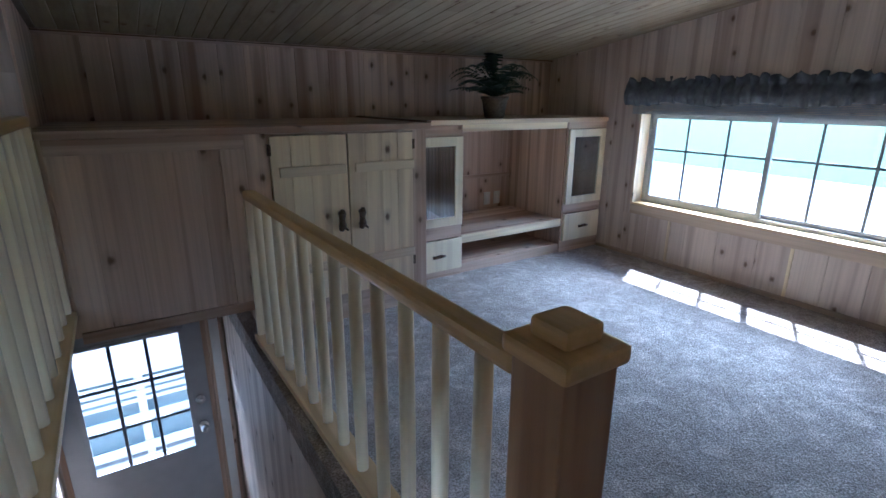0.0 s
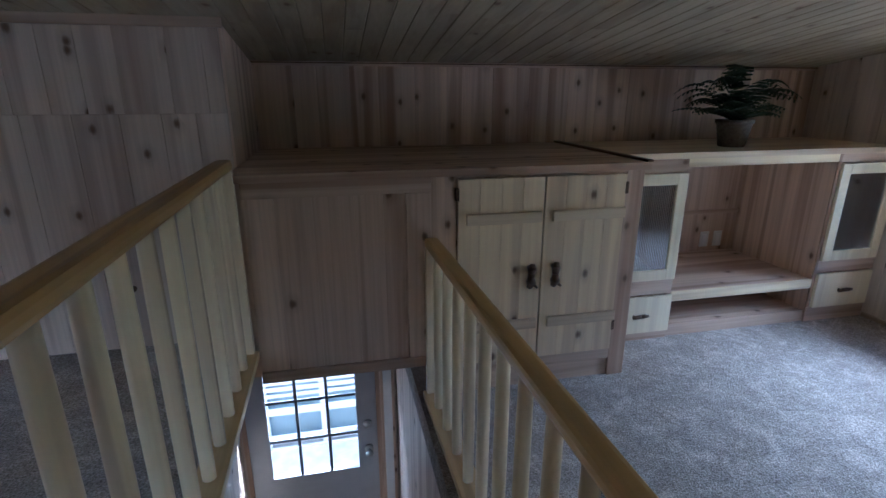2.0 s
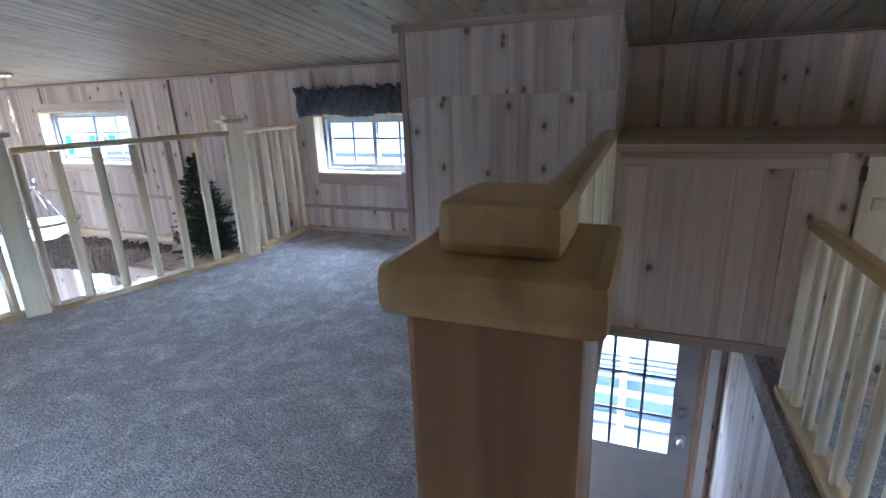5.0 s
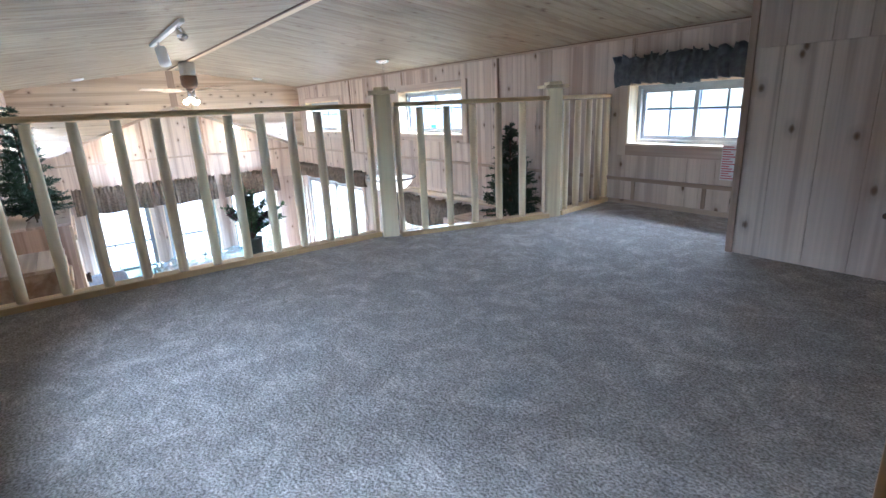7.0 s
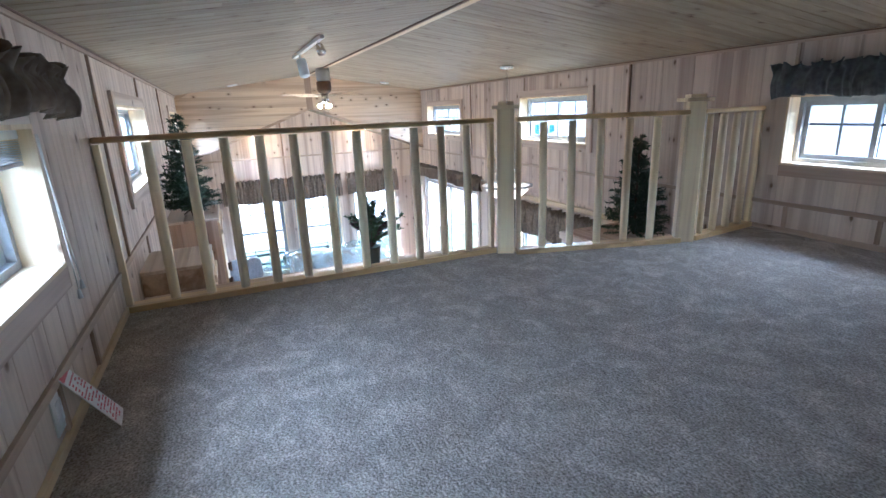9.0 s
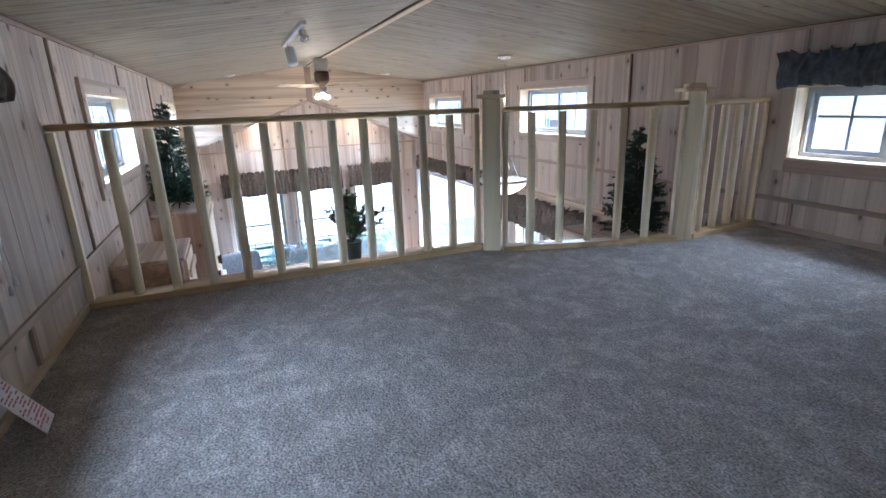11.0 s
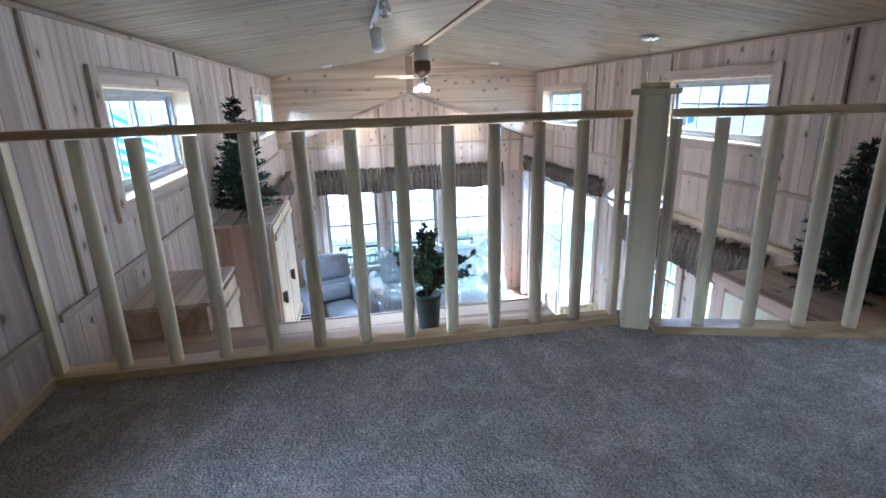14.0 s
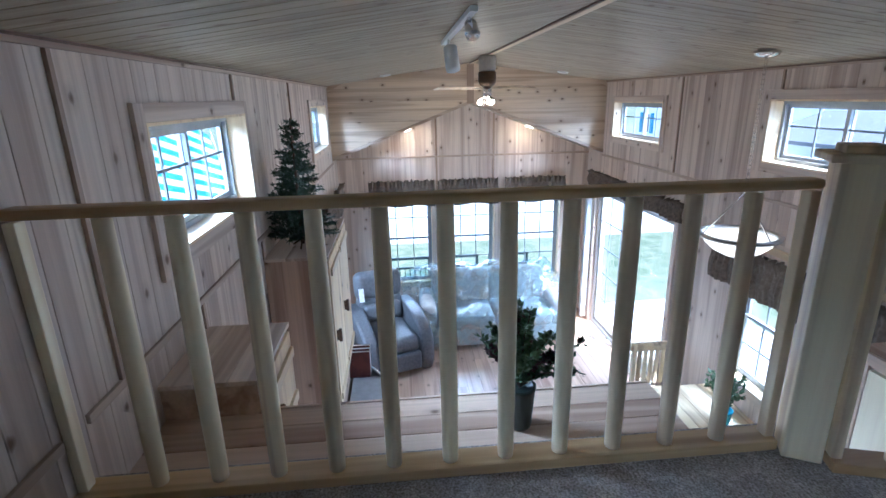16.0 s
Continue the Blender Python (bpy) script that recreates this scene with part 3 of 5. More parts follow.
def window(side, a0, a1, z0, z1, split="slide", cols=2, rows=2, label="white vinyl sliding window with colonial grids in pine casing", wood=None, casing=0.075):
    count[0] += 1
    w = setting(thing("window_%d" % count[0], label, "window"), label, "window")
    wv, wh = wood or (door_v, door_x if side in "NS" else rail_y)
    # casing boards
    for nm, b in (("casing", (a0 - casing, a0, z0 - casing, z1 + casing)), ("casing", (a1, a1 + casing, z0 - casing, z1 + casing))):
        bm = bmesh.new()
        side_box(bm, side, b[0], b[1], -0.030, -0.0105, b[2], b[3], 0.003)
        part(nm, bm, wall_v if wood is None else wv, w)
    for lo, hi in ((z1, z1 + casing), (z0 - casing, z0)):
        bm = bmesh.new()
        side_box(bm, side, a0, a1, -0.029, -0.0105, lo, hi, 0.003)
        part("casing", bm, wall_x if side in "NS" else wall_y, w)
    # reveal
    bm = bmesh.new()
    side_box(bm, side, a0, a0 + 0.014, -0.030, 0.085, z0, z1)
    side_box(bm, side, a1 - 0.014, a1, -0.030, 0.085, z0, z1)
    side_box(bm, side, a0 + 0.014, a1 - 0.014, -0.030, 0.085, z1 - 0.014, z1)
    part("reveal", bm, wv, w)
    bm = bmesh.new()
    side_box(bm, side, a0 + 0.014, a1 - 0.014, -0.034, 0.085, z0, z0 + 0.016, 0.003)
    part("window_sill", bm, wh, w, "pale pine sill board")
    bm = bmesh.new()
    frame_in(bm, side, a0 + 0.002, a1 - 0.002, z0 + 0.002, z1 - 0.002, 0.085, 0.145, 0.040)
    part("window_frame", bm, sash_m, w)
    i0, i1, j0, j1 = a0 + 0.04, a1 - 0.04, z0 + 0.04, z1 - 0.04
    if split == "slide":
        mid = (i0 + i1) / 2
        sashes = [(i0, mid + 0.02, j0, j1, 0.112), (mid - 0.02, i1, j0, j1, 0.090)]
    elif split == "hung":
        mid = (j0 + j1) / 2
        sashes = [(i0, i1, mid - 0.02, j1, 0.112), (i0, i1, j0, mid + 0.02, 0.090)]
    else:
        sashes = [(i0, i1, j0, j1, 0.10)]
    for s0, s1, t0, t1, d in sashes:
        bm = bmesh.new()
        frame_in(bm, side, s0, s1, t0, t1, d, d + 0.021, 0.032)
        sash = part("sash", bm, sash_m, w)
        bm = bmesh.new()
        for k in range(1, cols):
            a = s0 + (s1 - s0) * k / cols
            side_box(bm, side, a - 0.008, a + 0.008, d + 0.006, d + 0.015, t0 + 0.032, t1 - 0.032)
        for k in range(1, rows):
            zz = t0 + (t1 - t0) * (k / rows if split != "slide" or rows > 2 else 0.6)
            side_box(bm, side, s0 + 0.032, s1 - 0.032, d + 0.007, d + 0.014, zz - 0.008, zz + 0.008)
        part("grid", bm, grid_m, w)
        bm = bmesh.new()
        side_box(bm, side, s0 + 0.03, s1 - 0.03, d + 0.0095, d + 0.0115, t0 + 0.03, t1 - 0.03)
        p = part("pane", bm, pane_m, sash)
        p.visible_shadow = False
    return w


for h in WINS_N:
    window("N", *h)
for h in WINS_S:
    window("S", *h)
for h in DINE:
    window("N", *h, split="hung", cols=2, rows=2, label="white double-hung window with grids beside the dining table")
window("S", *S_LIVING, cols=2, rows=3)
window("E", *WIN_E[0], cols=3, rows=2, label="wide white sliding window with grids above the carpet")
for h in WINS_W:
    window("W", *h, split="hung", cols=3, rows=2, label="white double-hung window with grids in the bay", casing=0.055)

# glazed sliding door
slider = setting(thing("door_2", "glazed white sliding patio door with one gridded leaf", "door"), "", "")
bm = bmesh.new()
frame_in(bm, "N", *SLIDER[:2], SLIDER[2] + 0.002, SLIDER[3], 0.03, 0.14, 0.05)
part("door_frame", bm, vinyl, slider)
for k, (p, q, d, cols, rows) in enumerate(((SLIDER[0] + 0.05, -8.00, 0.05, 3, 5), (-8.08, SLIDER[1] - 0.05, 0.09, 1, 1))):
    bm = bmesh.new()
    frame_in(bm, "N", p, q, LOW + 0.05, SLIDER[3] - 0.05, d, d + 0.03, 0.06)
    leaf = part("door_leaf", bm, vinyl_taupe, slider)
    bm = bmesh.new()
    for c in range(1, cols):
        a = p + (q - p) * c / cols
        side_box(bm, "N", a - 0.009, a + 0.009, d + 0.010, d + 0.022, LOW + 0.1, SLIDER[3] - 0.1)
    for c in range(1, rows):
        zz = LOW + 0.1 + (SLIDER[3] - 0.2 - LOW) * c / rows
        side_box(bm, "N", p + 0.06, q - 0.06, d + 0.011, d + 0.021, zz - 0.009, zz + 0.009)
    if cols > 1:
        part("grid", bm, grid_m, leaf)
    else:
        bm.free()
    bm = bmesh.new()
    side_box(bm, "N", p + 0.05, q - 0.05, d + 0.014, d + 0.018, LOW + 0.1, SLIDER[3] - 0.1)
    part("pane", bm, pane_m, leaf).visible_shadow = False
bm = bmesh.new()
side_box(bm, "N", SLIDER[0] - 0.08, SLIDER[0], -0.03, -0.0105, LOW, SLIDER[3] + 0.08, 0.003)
side_box(bm, "N", SLIDER[1], SLIDER[1] + 0.08, -0.03, -0.0105, LOW, SLIDER[3] + 0.08, 0.003)
side_box(bm, "N", SLIDER[0], SLIDER[1], -0.03, -0.0105, SLIDER[3], SLIDER[3] + 0.08, 0.003)
part("casing", bm, wall_v, slider)

# entry door at the foot of the stairs
door = setting(thing("door_1", "white steel entry door with a nine-light window", "door"), "", "")
LITE = (-0.20, 0.42, -1.52, -0.59)
x0, x1 = DOOR[0] + 0.03, DOOR[1] - 0.03
bm = bmesh.new()
for b in ((x0, LITE[0], LOW + 0.01, DOOR[3] - 0.03), (LITE[1], x1, LOW + 0.01, DOOR[3] - 0.03), (LITE[0], LITE[1], LOW + 0.01, LITE[2]), (LITE[0], LITE[1], LITE[3], DOOR[3] - 0.03)):
    box_in(bm, b[0], b[1], YN + 0.01, YN + 0.055, b[2], b[3])
leaf = part("leaf", bm, steel_white, door)
bm = bmesh.new()
frame_in(bm, "N", LITE[0] - 0.02, LITE[1] + 0.02, LITE[2] - 0.02, LITE[3] + 0.02, 0.002, 0.0098, 0.03)
part("lite_frame", bm, steel_white, leaf)
bm = bmesh.new()
for k in (1, 2):
    a, zz = LITE[0] + (LITE[1] - LITE[0]) * k / 3, LITE[2] + (LITE[3] - LITE[2]) * k / 3
    side_box(bm, "N", a - 0.011, a + 0.011, 0.006, 0.02, LITE[2], LITE[3], 0.002)
    side_box(bm, "N", LITE[0], LITE[1], 0.007, 0.019, zz - 0.011, zz + 0.011, 0.002)
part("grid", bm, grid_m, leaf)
bm = bmesh.new()
side_box(bm, "N", LITE[0], LITE[1], 0.024, 0.028, LITE[2], LITE[3])
part("pane", bm, pane_m, leaf).visible_shadow = False
bm = bmesh.new()
for zz, r in ((-1.36, 0.028), (-1.15, 0.03)):
    tube_in(bm, (0.485, YN + 0.01, zz), (0.485, YN - 0.012, zz), 0.032, n=16)
    if zz < -1.3:
        tube_in(bm, (0.485, YN - 0.012, zz), (0.485, YN - 0.045, zz), 0.012, n=12)
        bmesh.ops.create_uvsphere(bm, u_segments=14, v_segments=8, radius=0.029, matrix=Matrix.Translation((0.485, YN - 0.055, zz)))
    else:
        tube_in(bm, (0.485, YN - 0.012, zz), (0.485, YN - 0.022, zz), 0.02, n=12)
part("door_handle", bm, nickel, leaf, "round nickel knob and deadbolt", True)
bm = bmesh.new()
frame_in(bm, "N", DOOR[0], DOOR[1], LOW, DOOR[3], 0.0, 0.14, 0.03)
part("door_frame", bm, cedar_v, door)
bm = bmesh.new()
side_box(bm, "N", DOOR[1], 0.68, -0.03, -0.0, LOW, DOOR[3] + 0.1, 0.004)
side_box(bm, "N", DOOR[0] - 0.0, DOOR[1], -0.03, -0.0, DOOR[3], DOOR[3] + 0.1, 0.004)
part("casing", bm, cedar_v, door)
box("casing", vinyl, 0.60, 0.66, YN - 0.045, YN - 0.031, LOW, DOOR[3] + 0.09, door, label="narrow white trim strip")


# ---- railings ----
def baluster(parent, x, y, z0, z1, r=0.0245):
    bm = bmesh.new()
    lean = PLANK_RND.uniform(-0.002, 0.002)
    n = 10
    rings = []
    for s, k in ((0, 0.97), (0.03, 1.0), (0.25, 1.05), (0.5, 1.07), (0.8, 1.03), (0.97, 0.97), (1, 0.95)):
        zz = z0 + (z1 - z0) * s
        rings.append([bm.verts.new((x + lean * s + r * k * math.cos(6.2832 * i / n), y + r * k * math.sin(6.2832 * i / n), zz)) for i in range(n)])
    for a, b in zip(rings, rings[1:]):
        for i in range(n):
            bm.faces.new((a[i], a[(i + 1) % n], b[(i + 1) % n], b[i]))
    bm.faces.new(rings[0][::-1]), bm.faces.new(rings[-1])
    return part("baluster", bm, rail_v, parent, "", True)


def along(name, mat, p, q, z0, z1, w, parent, bevel=0.008):
    """A bar from p to q in plan."""
    p, q = Vector((*p, 0)), Vector((*q, 0))
    d = q - p
    m = Matrix.Translation((p + q) / 2) @ Matrix.Rotation(math.atan2(d.y, d.x), 4, "Z")
    bm = bmesh.new()
    box_in(bm, -d.length / 2, d.length / 2, -w / 2, w / 2, z0, z1, bevel, m)
    return part(name, bm, mat, parent)


def newel(parent, x, y, z0, ztop, w, cap, turn=0.0, mat=None, thick=0.036):
    """A square post with a rounded plate and a block on top."""
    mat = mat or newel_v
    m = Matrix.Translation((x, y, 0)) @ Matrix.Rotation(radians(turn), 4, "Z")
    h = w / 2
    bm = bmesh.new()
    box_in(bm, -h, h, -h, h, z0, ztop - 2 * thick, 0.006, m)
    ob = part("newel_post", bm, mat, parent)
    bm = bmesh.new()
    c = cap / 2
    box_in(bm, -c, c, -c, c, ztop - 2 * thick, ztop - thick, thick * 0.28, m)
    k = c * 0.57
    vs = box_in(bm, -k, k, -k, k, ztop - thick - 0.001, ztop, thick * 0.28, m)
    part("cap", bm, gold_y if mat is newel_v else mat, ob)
    return ob


RAIL = 0.862
loft_rail = thing("loft_railing", "pale pine loft railing with turned balusters and square newels", "railing", (-2.83, 1.66, 0))
P1, P2 = (-2.832, 1.688), (-2.447, 2.852)
for p, q, n in (((-2.88, YS + 0.012), (-2.88, 1.625), 11), ((-2.765, 1.725), (-2.44, 2.798), 5), ((-2.432, 2.907), (-2.51, YN - 0.012), 4)):
    p, q = Vector(p), Vector(q)
    u = (q - p).normalized()
    along("shoe", rail_y, p, q, 0.0, 0.034, 0.085, loft_rail, 0.004)
    along("top_rail", rail_y, p, q, RAIL - 0.030, RAIL, 0.060, loft_rail, 0.012)
    for e, k in ((p, 1), (q, -1)):
        c = e + u * 0.016 * k
        along("end_post", rail_v, c - u * 0.015, c + u * 0.015, 0.034, RAIL - 0.035, 0.04, loft_rail, 0.004)
    e0, e1 = (p + u * 0.222, q - u * 0.183) if n == 11 else (p + u * 0.175, q - u * 0.205) if n == 5 else (p + u * 0.085, q - u * 0.14)
    for k in range(n):
        c = e0 + (e1 - e0) * k / (n - 1)
        baluster(loft_rail, c.x, c.y, 0.034, RAIL - 0.035)
newel(loft_rail, *P1, 0.0, 0.955, 0.108, 0.17, -28, rail_v, 0.022)
newel(loft_rail, *P2, 0.0, 0.955, 0.105, 0.17, -26, rail_v, 0.022)


def stair_rail(name, post, p, q, z0, rail, ztop, n, label, w, base=None):
    t = thing(name, label, "railing", (*p, z0))
    p, q = Vector(p), Vector(q)
    u = (q - p).normalized()
    e0 = p + u * w / 2
    along("shoe", rail_y, e0, q, z0, z0 + 0.034, 0.09, t, 0.004)
    along("top_rail", gold_y, e0, q, rail - 0.042, rail, 0.062, t, 0.014)
    c = q - u * 0.018
    along("end_post", rail_v, c - u * 0.016, c + u * 0.016, z0 + 0.034, rail - 0.042, 0.06, t, 0.004)
    for k in range(n):
        c = e0 + (q - u * 0.03 - e0) * (k + 0.75) / (n + 0.5)
        baluster(t, c.x, c.y, z0 + 0.034, rail - 0.042, 0.0205)
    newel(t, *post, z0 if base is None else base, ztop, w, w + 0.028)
    return t


stair_rail("stair_railing", (0.022, 0.558), (-0.035, 0.558), (-0.047, 2.585), 0.0, 0.86, 0.960, 12, "golden pine stairwell railing with a capped newel", 0.118, EAST)
stair_rail("stair_railing", (0.842, 0.55), (0.815, 0.55), (0.763, 2.585), EAST, 0.50, 0.585, 12, "golden pine stairwell railing beside the lower loft", 0.125)


# ---- built-in cabinets of the lower loft ----
CY, CY2 = 2.59, 2.90
cab = thing("tall_cabinet", "knotty cedar built-in with two pale batten doors", "cabinet", (1.3, CY, EAST))
box("body", cedar_v, 0.78, 1.775, CY + 0.001, YN - 0.002, EAST, 0.765, cab, 0.0)
box("face_frame", cedar_x, 0.80, 1.775, CY - 0.012, CY, 0.755, 0.765, cab, 0.0)
box("stile", cedar_v, 0.765, 0.875, CY - 0.014, CY, -0.10, 0.765, cab)
box("stile", cedar_v, 1.685, 1.775, CY - 0.014, CY, EAST, 0.765, cab)
box("bottom_rail", cedar_x, 0.80, 1.685, CY - 0.014, CY, -0.20, -0.14, cab)
box("plinth", cedar_x, 0.80, 1.685, CY + 0.0, CY + 0.012, EAST, -0.20, cab)
for k, (p, q) in enumerate(((0.88, 1.274), (1.282, 1.675))):
    d = new("door")
    d.location = (p, CY - 0.02, 0)
    d.parent = cab
    bpy.context.view_layer.update()
    d.matrix_parent_inverse = cab.matrix_world.inverted()
    bpy.context.view_layer.update()
    w = (q - p) / 4
    for j in range(4):
        box("plank", door_v, p + j * w + 0.0006, p + (j + 1) * w - 0.0006, CY - 0.034, CY - 0.0145, -0.135, 0.752, d, 0.0008)
    for zz in (0.55, 0.03):
        box("batten", door_x, p + 0.035, q - 0.012 if k == 0 else q - 0.0, CY - 0.052, CY - 0.0345, zz, zz + 0.05, d, 0.004)
    hx = q - 0.055 if k == 0 else p + 0.055
    bm = bmesh.new()
    tube_in(bm, (hx, CY - 0.034, 0.335), (hx, CY - 0.058, 0.335), 0.012)
    tube_in(bm, (hx, CY - 0.034, 0.265), (hx, CY - 0.058, 0.265), 0.012)
    tube_in(bm, (hx - 0.006, CY - 0.056, 0.243), (hx + 0.003, CY - 0.062, 0.27), 0.012, 0.021)
    tube_in(bm, (hx + 0.003, CY - 0.062, 0.27), (hx - 0.002, CY - 0.066, 0.305), 0.021, 0.015)
    tube_in(bm, (hx - 0.002, CY - 0.066, 0.305), (hx + 0.003, CY - 0.062, 0.335), 0.015, 0.020)
    tube_in(bm, (hx + 0.003, CY - 0.062, 0.335), (hx + 0.008, CY - 0.056, 0.358), 0.020, 0.010)
    tube_in(bm, (hx + 0.012, CY - 0.056, 0.262), (hx + 0.034, CY - 0.060, 0.240), 0.008, 0.005)
    part("handle", bm, bronze, d, "twig-like dark bronze handle", True)
    for zz in (0.66, -0.03):
        box("hinge", bronze, (p - 0.012 if k == 0 else q - 0.004), (p + 0.004 if k == 0 else q + 0.012), CY - 0.036, CY - 0.014, zz, zz + 0.055, d, 0.002)

# panel over the stairwell
bulk = setting(box("wall_over_stairs", cedar_v, -0.045, 0.765, CY + 0.001, YN - 0.05, -0.10, 0.765, bevel=0.0), "knotty cedar panelled box over the stair door", "wall")
for p, q in ((0.0, 0.12), (0.12, 0.27), (0.27, 0.44), (0.44, 0.56), (0.56, 0.68), (0.68, 0.76)):
    plank(bulk, cedar_v, (p, CY, 0), (1, 0, 0), (0, 0, 1), (0, -1, 0), q - p, -0.09, 0.70, depth=0.006, chamfer=0.001)
setting(box("trim_over_stairs", cedar_x, 0.0, 0.765, CY - 0.016, CY, 0.70, 0.765), "cedar rail under the ledge", "trim")
setting(box("trim_over_stairs_low", cedar_x, 0.0, 0.765, CY - 0.022, CY, -0.125, -0.075), "cedar rail at the foot of the panel", "trim")
setting(box("trim_over_stairs_side", cedar_v, 0.655, 0.765, CY - 0.018, CY - 0.0065, -0.075, 0.70), "cedar stile beside the stairwell", "trim")

ledge = thing("ledge", "long cedar ledge board over the cabinets", "shelf", (1.0, CY, 0.765))
bm = bmesh.new()
box_in(bm, -0.045, 1.80, CY - 0.03, YN - 0.011, 0.766, 0.80, 0.004)
part("ledge_board", bm, cedar_x, ledge)
bm = bmesh.new()
box_in(bm, 1.801, XE - 0.012, CY2 - 0.025, YN - 0.011, 0.766, 0.80, 0.004)
part("ledge_board", bm, door_x, ledge)
box("end_strip", edge_shade_wood, 1.772, 1.802, CY - 0.032, YN - 0.012, 0.8005, 0.812, ledge, 0.002, "dark brown edge strip")


def glass_cabinet(p, q, g0, g1, d0, d1, side):
    c = thing("glass_cabinet", "narrow cedar cabinet with a ribbed glass door and a drawer", "cabinet", ((p + q) / 2, CY2, EAST), "cabinets beside the open niche")
    box("side_panel", cedar_v, p, p + 0.018, CY2, YN - 0.012, EAST, 0.765, c, 0.0)
    box("side_panel", cedar_v, q - 0.018, q, CY2, YN - 0.012, EAST, 0.765, c, 0.0)
    box("back_panel", cedar_v, p + 0.018, q - 0.018, YN - 0.03, YN - 0.012, EAST, 0.765, c, 0.0)
    box("shelf", cedar_x, p + 0.018, q - 0.018, CY2, YN - 0.03, g0 - 0.06, g0 - 0.04, c, 0.0)
    box("face_frame", cedar_x, p, q, CY2 - 0.012, CY2, g1, 0.765, c)
    box("face_frame", cedar_x, p, q, CY2 - 0.012, CY2, d1, g0, c)
    box("face_frame", cedar_x, p, q, CY2 - 0.012, CY2, EAST, d0, c)
    box("face_frame", cedar_v, p, p + 0.05 if side < 0 else p + 0.02, CY2 - 0.0125, CY2, d0, 0.765, c)
    a, b = (p + 0.04, q - 0.005) if side < 0 else (p + 0.02, q - 0.02)
    bm = bmesh.new()
    w = 0.062
    for e in ((a, a + w, g0, g1), (b - w, b, g0, g1), (a + w, b - w, g0, g0 + w), (a + w, b - w, g1 - w, g1)):
        box_in(bm, e[0], e[1], CY2 - 0.032, CY2 - 0.0128, e[2], e[3], 0.003)
    d = part("door", bm, cream_v, c)
    bm = bmesh.new()
    n = 26
    for k in range(n):
        u0, u1 = a + w - 0.004 + (b - a - 2 * w + 0.008) * k / n, a + w - 0.004 + (b - a - 2 * w + 0.008) * (k + 1) / n
        m = (u0 + u1) / 2
        vs = [bm.verts.new(v) for v in ((u0, CY2 - 0.018, g0 + w - 0.004), (m, CY2 - 0.0215, g0 + w - 0.004), (u1, CY2 - 0.018, g0 + w - 0.004), (u1, CY2 - 0.018, g1 - w + 0.004), (m, CY2 - 0.0215, g1 - w + 0.004), (u0, CY2 - 0.018, g1 - w + 0.004))]
        bm.faces.new((vs[0], vs[1], vs[4], vs[5])), bm.faces.new((vs[1], vs[2], vs[3], vs[4]))
    part("pane", bm, ribbed, d, "ribbed grey glass")
    bm = bmesh.new()
    box_in(bm, a, b, CY2 - 0.034, CY2 - 0.0128, d0, d1 - 0.004, 0.004)
    dr = part("drawer", bm, cream_v, c)
    bm = bmesh.new()
    mx, mz = (a + b) / 2, (d0 + d1) / 2
    tube_in(bm, (mx - 0.05, CY2 - 0.05, mz - 0.004), (mx, CY2 - 0.058, mz + 0.004), 0.009, 0.013)
    tube_in(bm, (mx, CY2 - 0.058, mz + 0.004), (mx + 0.05, CY2 - 0.05, mz), 0.013, 0.008)
    for s in (-0.035, 0.035):
        tube_in(bm, (mx + s, CY2 - 0.034, mz), (mx + s, CY2 - 0.052, mz), 0.007)
    part("handle", bm, bronze, dr, "twig-like dark bronze pull", True)
    return c


glass_cabinet(1.80, 2.25, 0.08, 0.69, -0.245, -0.015, -1)
glass_cabinet(3.25, XE - 0.014, 0.11, 0.71, -0.20, 0.03, 1)
niche = thing("open_niche", "open cedar niche with a shelf between the cabinets", "bookcase", (2.75, CY2, EAST))
box("back", cedar_v, 2.251, 3.249, YN - 0.03, YN - 0.013, EAST, 0.765, niche, 0.0)
box("back_batten", cedar_x, 2.251, 3.249, YN - 0.045, YN - 0.031, 0.27, 0.30, niche)
box("shelf", cedar_x, 2.251, 3.249, CY2, YN - 0.031, -0.045, -0.012, niche)
box("shelf_lip", rail_x, 2.251, 3.249, CY2 - 0.013, CY2 - 0.001, -0.07, -0.008, niche, label="pale pine shelf edge")
box("bottom", cedar_x, 2.251, 3.249, CY2 + 0.021, YN - 0.031, EAST + 0.002, EAST + 0.07, niche)
box("plinth", cedar_x, 2.251, 3.249, CY2, CY2 + 0.02, EAST, EAST + 0.075, niche)
box("top_rail", rail_x, 2.251, 3.249, CY2 - 0.012, CY2, 0.72, 0.765, niche)
for x in (3.0, 3.11):
    o = thing("outlet", "white double wall socket in the niche", "outlet", (x, YN - 0.03, 0.08), "wall sockets")
    box("plate", white_plastic, x - 0.035, x + 0.035, YN - 0.036, YN - 0.0305, 0.02, 0.135, o)
    box("socket", vinyl, x - 0.018, x + 0.018, YN - 0.038, YN - 0.0362, 0.04, 0.115, o)


bm = bmesh.new()
tube_in(bm, (-0.52, 2.799, 0.29), (-0.52, 2.785, 0.29), 0.006)
bmesh.ops.create_uvsphere(bm, u_segments=12, v_segments=8, radius=0.014, matrix=Matrix.Translation((-0.52, 2.778, 0.29)))
tagged(part("door_knob", bm, bronze, None, "", True), "small round dark knob on the pine closet front", "knob")


